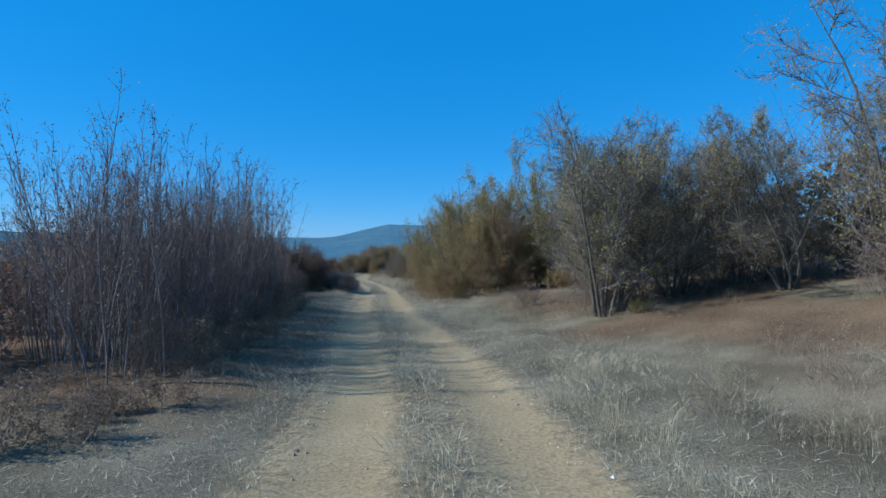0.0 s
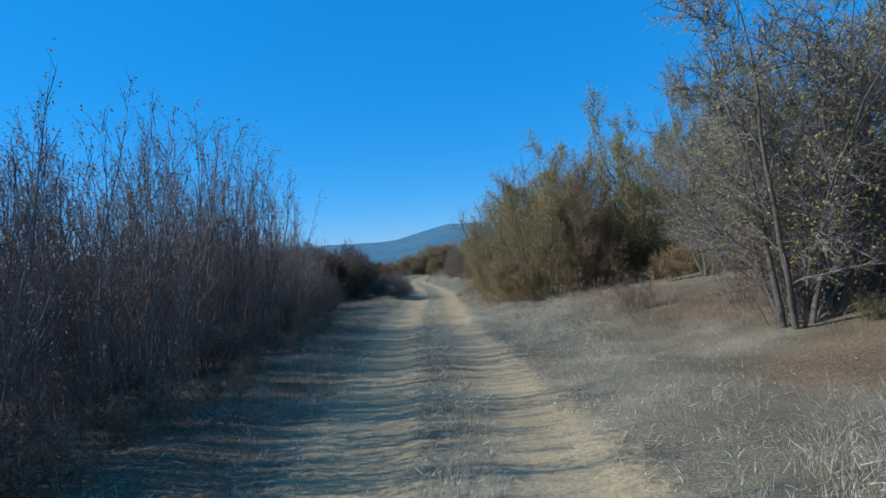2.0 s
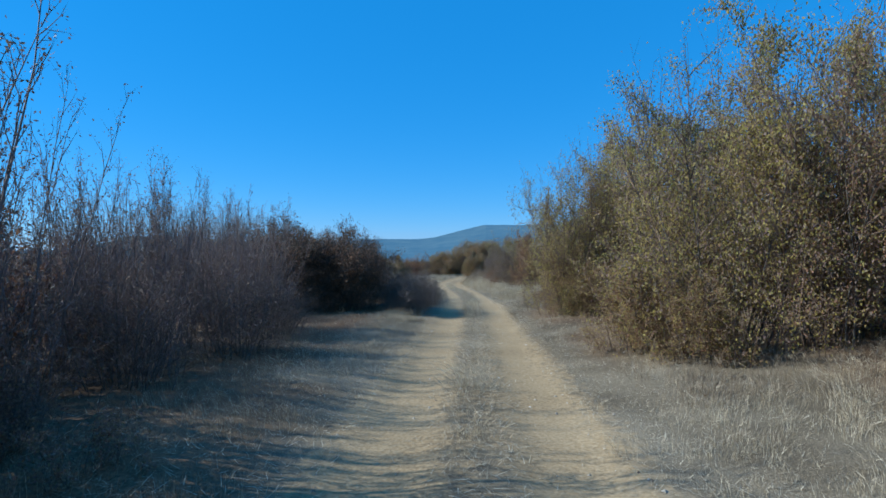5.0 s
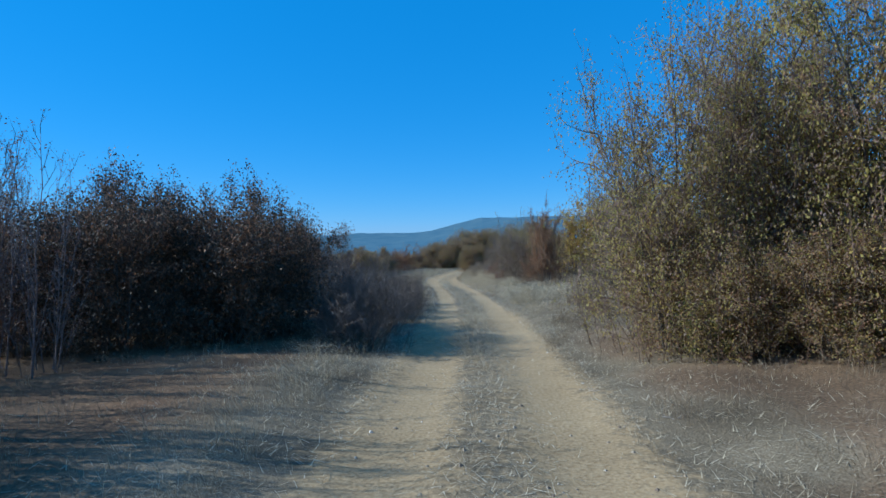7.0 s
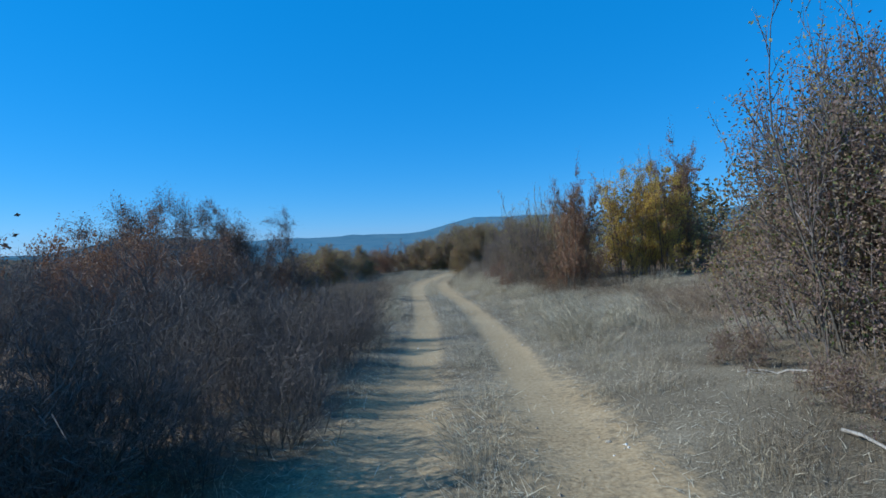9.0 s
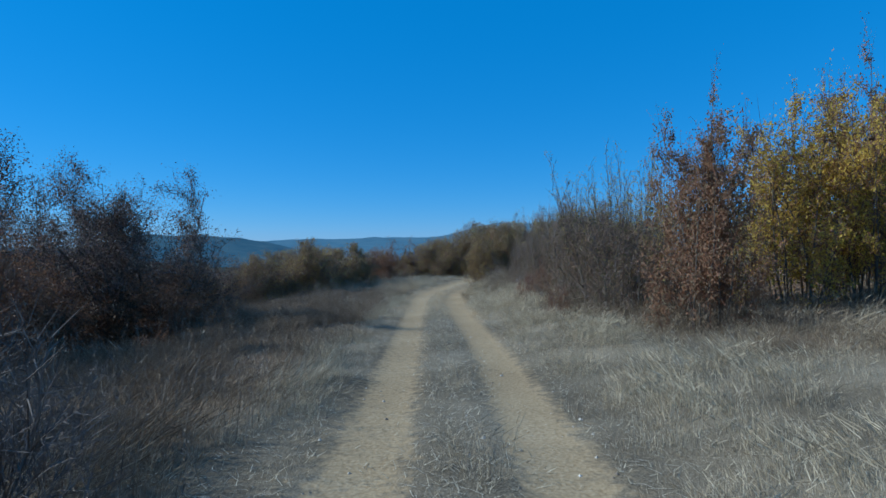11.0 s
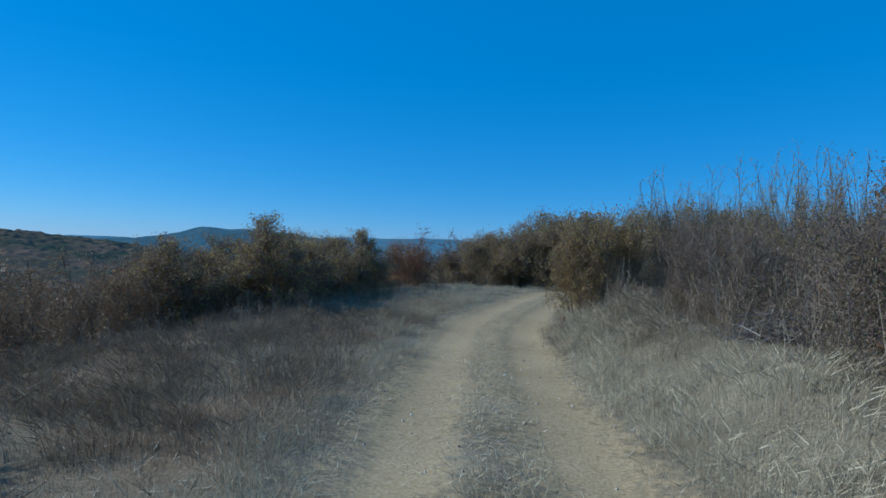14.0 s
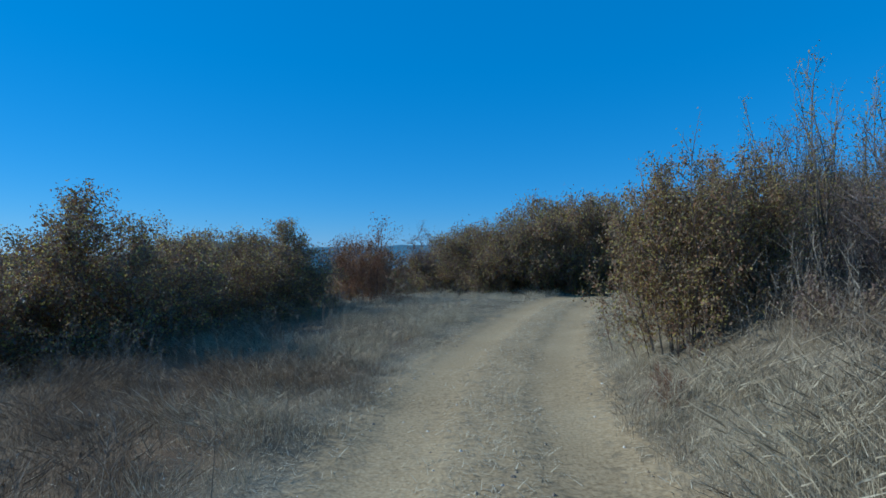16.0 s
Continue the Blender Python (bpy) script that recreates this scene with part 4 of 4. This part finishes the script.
red_tall = [bushy(96, 3.9, 1.5, 16, (M_LEAF_RUSSET, M_LEAF_RUSSET, M_LEAF_BROWN), 0.052, 28, REDS, "russet_bush", "tall bush with dense red-brown autumn leaves", erect=0.7, whiskers=3, whisker_len=0.2)]
planted(red_tall, [(-3.0, 58.9, 0.85, 1.3), (1.6, 61.9, 1.1, 1.1), (4.8, 50, 1.1, 1.1)])
mixed = [bushy(s, 3.3, 1.6, 12, (M_LEAF_BROWN, M_LEAF_PURPLE, M_LEAF_GREEN, M_LEAF_BROWN, M_LEAF_PURPLE), 0.042, 9, GREYS, "mixed_bush", "tall thin-stemmed bush with brown and some green leaves", erect=0.72, fluff=0.07, branches=16, skirt=1.3, whiskers=6, whisker_len=0.22) for s in (101, 102)]
planted(mixed, strip(9, 43.6, 47.0, 5.0, 6.2, 7, 0.98, 1.18) + strip(10, 60.5, 65.4, 3.9, 4.8, 7, 0.65, 0.85) + strip(34, 65.5, 74, 3.7, 4.8, 7, 0.42, 0.56) + strip(11, 70, 86, 5.2, 7.2, 11, 0.55, 0.72) + [(-5.5, 66.6, 0.8, 1.0), (-5.0, 67.4, 0.8, 1.0), (-7.3, 79.4, 0.72, 1.0), (-6.0, 78.4, 0.7, 1.0)])
back = [bushy(103, 2.6, 1.7, 7, (M_LEAF_BROWN, M_LEAF_OLIVE, M_LEAF_RUSSET), 0.08, 8, BROWNS, "brown_bush", "brown and olive bush in autumn leaf", twigs=4, branches=13, erect=0.6, skirt=1.4, whiskers=5, whisker_len=0.2)]
planted(back, [(3.9, 28.3, 0.75, 1.0), (5.3, 28.8, 0.85, 1.1), (7.0, 27.6, 0.85, 1.1), (7.7, 25.2, 0.9, 1.0), (9.3, 24.4, 0.95, 1.0), (10.8, 23.2, 1.0, 1.0), (6.3, 26.3, 0.7, 1.0), (6.4, 28.0, 0.8, 1.0), (8.3, 26.8, 0.95, 1.0), (9.8, 26.0, 1.0, 1.0), (5.3, 24.4, 0.7, 1.0), (6.9, 24.1, 0.75, 1.0), (8.2, 22.9, 0.8, 1.0)] + strip(12, 58, 88, 9, 13, 15, 0.9, 1.2) + strip(20, 66, 74, 6.5, 8.5, 4, 0.7, 0.85) + strip(21, 26, 44, 9, 13, 6, 1.1, 1.5) + strip(22, 46, 56, 9, 13, 5, 1.1, 1.4))
thick_bush = [bushy(105, 2.6, 1.4, 14, (M_LEAF_OLIVE, M_LEAF_BROWN, M_LEAF_BROWN, M_LEAF_RUSSET), 0.042, 22, BROWNS, "leafy_bush", "dense upright bush with olive and rusty leaves", erect=0.65, branches=17, skirt=1.5, whiskers=4, whisker_len=0.22)]
planted(thick_bush, [(-1.1, 37.0, 0.9, 0.95), (-0.3, 36.2, 0.85, 0.85), (0.8, 35.9, 0.9, 0.9), (1.9, 35.3, 0.95, 0.95), (-0.2, 28.2, 0.9, 0.9), (0.6, 27.2, 0.85, 0.8), (-9.4, 77.4, 1.0, 1.15), (-8.6, 78.2, 0.9, 1.15), (-6.3, 84.5, 0.9, 1.0), (-4.6, 86.5, 0.95, 1.0)])
tall_whips = [whip_clump(s, 14, 3.6, 0.9, M_LEAF_OLIVE, "clump of tall thin saplings with a few olive leaves", "sapling_clump", 4, 0.04, mats=BROWNS) for s in (15,)]
planted(tall_whips, strip(15, 43.5, 47.5, 5.6, 7.0, 4, 1.0, 1.2) + strip(16, 60.5, 66.0, 4.6, 6.2, 6, 0.85, 1.05) + strip(17, 70, 84, 6, 9, 7, 0.62, 0.8) + [(-7.0, 79.0, 0.88, 1.0), (-6.2, 78.8, 0.85, 1.0), (-4.0, 78.2, 0.98, 1.0), (-3.4, 78.8, 0.92, 1.0)])

# round bushes ahead
round_bush = [bushy(111, 3.5, 2.1, 14, (M_LEAF_BROWN, M_LEAF_PURPLE, M_LEAF_BROWN, M_LEAF_RUSSET, M_LEAF_OLIVE), 0.06, 40, BROWNS, "round_bush", "rounded bush with dark brown autumn leaves", fluff=0.08, tip_len=0.5, dome_fall=0.45, erect=0.35, branches=16, skirt=1.4, whiskers=5, whisker_len=0.13)]
planted(round_bush, [(-20.3, 78.8, 1.1, 0.93), (-20.2, 84.9, 1.05, 0.82), (-22.7, 80.2, 1.15, 0.86), (-20.9, 81.8, 1.0, 0.78), (-21.8, 86.4, 1.0, 0.82), (-22.4, 77.0, 1.05, 0.9)])
crest_bush = [bushy(112, 3.0, 2.3, 10, (M_LEAF_BROWN, M_LEAF_BROWN, M_LEAF_PURPLE, M_LEAF_RUSSET, M_LEAF_OLIVE), 0.065, 30, BROWNS, "round_bush", "rounded brown bush on the grassy crest", twigs=4, branches=17, fluff=0.10, tip_len=0.2, dome_fall=0.5, erect=0.25, whiskers=4, whisker_len=0.12)]
planted(crest_bush, [(-23.5, 86.0, 1.15, 1.15), (-17.0, 96.4, 1.1, 0.75), (-14.8, 97.6, 1.2, 0.95), (-13.0, 98.6, 1.3, 1.0), (-11.4, 99.6, 1.4, 1.08), (-9.6, 100.4, 1.45, 1.1), (-12.4, 100.6, 1.4, 1.1), (-7.8, 101.0, 1.5, 1.08),
                     (-3.2, 90.0, 0.95, 1.0), (-2.0, 94.0, 1.1, 1.0), (-25.0, 92.0, 1.0, 0.9), (-22, 97, 0.9, 0.9), (-5.2, 101, 1.6, 1.1), (-16.0, 98.0, 1.0, 1.0)])


# fallen branches and stones
def fallen_branch(seed, length, label):
    p = Plant(seed)
    r = p.rng
    pts = p.shoot("limb", Vector((0, 0, 0.03)), Vector((1, 0.1, 0.02)), length, 0.013 * length, 0.004, 7, 0.14, 0.0)
    for s, d, f in p.sides(pts, 5, 0.25, 0.95, 42, []):
        d.z = abs(d.z) * 0.5
        b = p.shoot("limb", s, d, length * r.uniform(0.2, 0.45), 0.008 * length, 0.003, 4, 0.16, -0.02)
        for s2, d2, _ in p.sides(b, 2, 0.3, 0.9, 45, []):
            p.shoot("branch", s2, d2, length * 0.12, 0.004, 0.002, 2, 0.1, 0.0)
    return p.finish("fallen_branch", (M_DEADWOOD, M_DEADWOOD, M_DEADWOOD), None, label=label, category="branch")


sticks = [fallen_branch(201, 1.3, "bleached dead branch lying in the dry grass"), fallen_branch(202, 0.5, "short pale stick lying on the verge")]
planted(sticks[:1], [(-1.9, 43.6, 1.2, 1.0), (-1.4, 44.3, 1.0, 1.0), (-2.2, 42.6, 0.9, 1.0), (-12.6, 60.3, 0.7, 1.3), (-12.9, 59.7, 0.6, 1.0), (-12.0, 58.4, 0.6, 1.0), (-6.6, 75.2, 0.7, 2.0)])
planted(sticks[1:], [(-2.1, 33.4, 0.9, 1.0), (-2.6, 34.6, 0.7, 1.0), (-9.2, 72.6, 0.8, 1.0), (-5.5, 57.0, 0.8, 1.0), (-10.9, 66.2, 0.7, 1.0), (1.6, 9.5, 0.7, 1.0)])


def brush_pile(seed, width, high):
    """A heap of cut twigs thrown down crosswise."""
    p = Plant(seed)
    r = p.rng
    for k in range(150):
        a, q = r.uniform(0, 6.28), width * 0.36 * math.sqrt(r.random())
        w = r.gauss(0.35, 0.75)
        length = width * r.uniform(0.22, 0.5)
        rise = r.gauss(0.05, 0.2)
        z = max(high * r.uniform(0.05, 1.0) * (1 - (q / (width * 0.42)) ** 2), abs(rise) * length * 0.5 + 0.02)
        d = Vector((math.cos(w), math.sin(w), rise))
        mid = Vector((q * math.cos(a), q * math.sin(a) * 0.7, z))
        pts = p.shoot("limb" if k < 14 else "branch", mid - d * length * 0.5, d, length, 0.010 if k < 14 else 0.006, 0.002, 5, 0.12, -0.02)
        for s, d2, f in p.sides(pts, 3, 0.3, 0.95, 38, []):
            p.shoot("twig", s, d2, length * r.uniform(0.2, 0.45), 0.004, 0.0015, 2, 0.1, -0.02)
    return p.finish("brush_pile", (M_DEADWOOD, M_TWIG_GREY, M_TWIG_GREY), None, label="heap of dry grey cut twigs on the grassy bank", category="brush pile")


planted([brush_pile(211, 1.5, 0.5)], [(-6.75, 69.9, 1.0, 1.0)])


def field_stone(seed):
    bm = bmesh.new()
    bmesh.ops.create_icosphere(bm, subdivisions=2, radius=0.05)
    r = random.Random(seed)
    o = Vector((r.random() * 9, r.random() * 9, 0))
    for v in bm.verts:
        v.co *= 0.75 + 0.5 * noise.noise(v.co * 14 + o)
        v.co.z *= 0.65
    me = bpy.data.meshes.new("stone")
    bm.to_mesh(me)
    bm.free()
    me.materials.append(M_STONE)
    return tagged(new("stone", me), "small rough grey-brown stone lying on the track", "stone", "stones on the track")


stones = [field_stone(s) for s in (1, 2, 3)]
planted(stones, [(track_x(y) + s, y, k, 1.0) for y, s, k in ((5.2, -1.3, 0.7), (7.0, 1.2, 0.8), (9.5, -0.5, 0.6), (12.1, 1.35, 0.7), (16.0, -1.3, 0.8), (20.5, 1.1, 0.7), (31.5, 0.45, 0.6),
                                                            (33.0, -0.95, 0.8), (33.8, 0.6, 0.6), (35.2, 1.4, 0.7), (43.0, 1.2, 0.9), (44.5, 0.7, 0.6), (47.0, -1.0, 0.7), (56.0, 0.8, 0.9),
                                                            (56.3, 1.0, 0.7), (57.4, 0.6, 0.8), (63.0, -0.6, 0.7), (70.8, 0.35, 1.2), (71.6, 0.7, 0.9), (72.5, 0.8, 0.8), (70.2, -0.4, 0.8), (74.0, 0.2, 0.8))])


# ---- woods too far off to tell one shrub from the next ----
def woods(seed, places, leaf, size, count, label):
    """Joined clumps of foliage; places are (x, y, radius, height)."""
    g = np.random.default_rng(seed)
    V = []
    for x, y, rad, high in places:
        d = g.normal(0, 1, (count, 3))
        d /= np.linalg.norm(d, axis=1)[:, None]
        lump = 0.75 + 0.5 * wave(np.arctan2(d[:, 0], d[:, 1]) * 2 + x, d[:, 2] * 2 + y, 0.7, seed)
        rr = g.uniform(0.55, 1.0, count) * lump
        c = d * rr[:, None] * (rad, rad, high * 0.55) + (x, y, float(land(x, y)) + high * 0.45)
        u = g.normal(0, 1, (count, 3))
        v = np.cross(u, g.normal(0, 1, (count, 3)))
        u *= size * g.uniform(0.5, 1.0, (count, 1)) / np.linalg.norm(u, axis=1)[:, None]
        v *= size * 0.5 / (np.linalg.norm(v, axis=1)[:, None] + 1e-9)
        V.append(np.stack([c - u, c + v, c + u, c - v], 1).reshape(-1, 3))
    V = np.concatenate(V)
    F = np.arange(len(V)).reshape(-1, 4)
    return tagged(mesh_object("woods", V.tolist(), F.tolist(), leaf), label, "woods", kind="stuff")


def scattered(seed, n, x0, x1, y0, y1, rad, high, clear):
    r = random.Random(seed)
    out = []
    while len(out) < n:
        x, y = r.uniform(x0, x1), r.uniform(y0, y1)
        if clear(x, y):
            out.append((x, y, rad * r.uniform(0.7, 1.3), high * r.uniform(0.7, 1.3)))
    return out


M_WOOD_RUSSET = leafy("far_russet_foliage", [(0.09, 0.05, 0.035), (0.17, 0.085, 0.05), (0.22, 0.13, 0.07), (0.13, 0.10, 0.05)])
M_WOOD_OLIVE = leafy("far_olive_foliage", [(0.06, 0.055, 0.025), (0.12, 0.10, 0.04), (0.17, 0.14, 0.06), (0.15, 0.09, 0.05)])
woods(1, scattered(2, 110, -6, 34, -6, 125, 2.1, 4.2, lambda x, y: x - float(track_x(y)) > 13 and not 92 < y < 99), M_WOOD_OLIVE, 0.2, 420, "autumn wood of brown and olive bushes on the slope")
woods(3, scattered(4, 70, -60, -14, 6, 100, 2.0, 2.6, lambda x, y: x - float(track_x(y)) < -17), M_WOOD_RUSSET, 0.2, 380, "red-brown autumn scrub on the falling slope")
woods(5, scattered(6, 500, -230, -20, 30, 330, 3.0, 4.0, lambda x, y: x - float(track_x(min(y, 90))) < -32 or y > 112), M_WOOD_RUSSET, 0.6, 90, "far red-brown woods in the valley")
woods(7, scattered(8, 330, -30, 150, 108, 320, 3.2, 4.5, lambda x, y: True), M_WOOD_OLIVE, 0.6, 90, "far brown woods beyond the crest")
woods(9, scattered(10, 900, -1100, 700, 320, 1500, 13, 11, lambda x, y: True), M_WOOD_OLIVE, 3.2, 40, "distant woods on the plain")
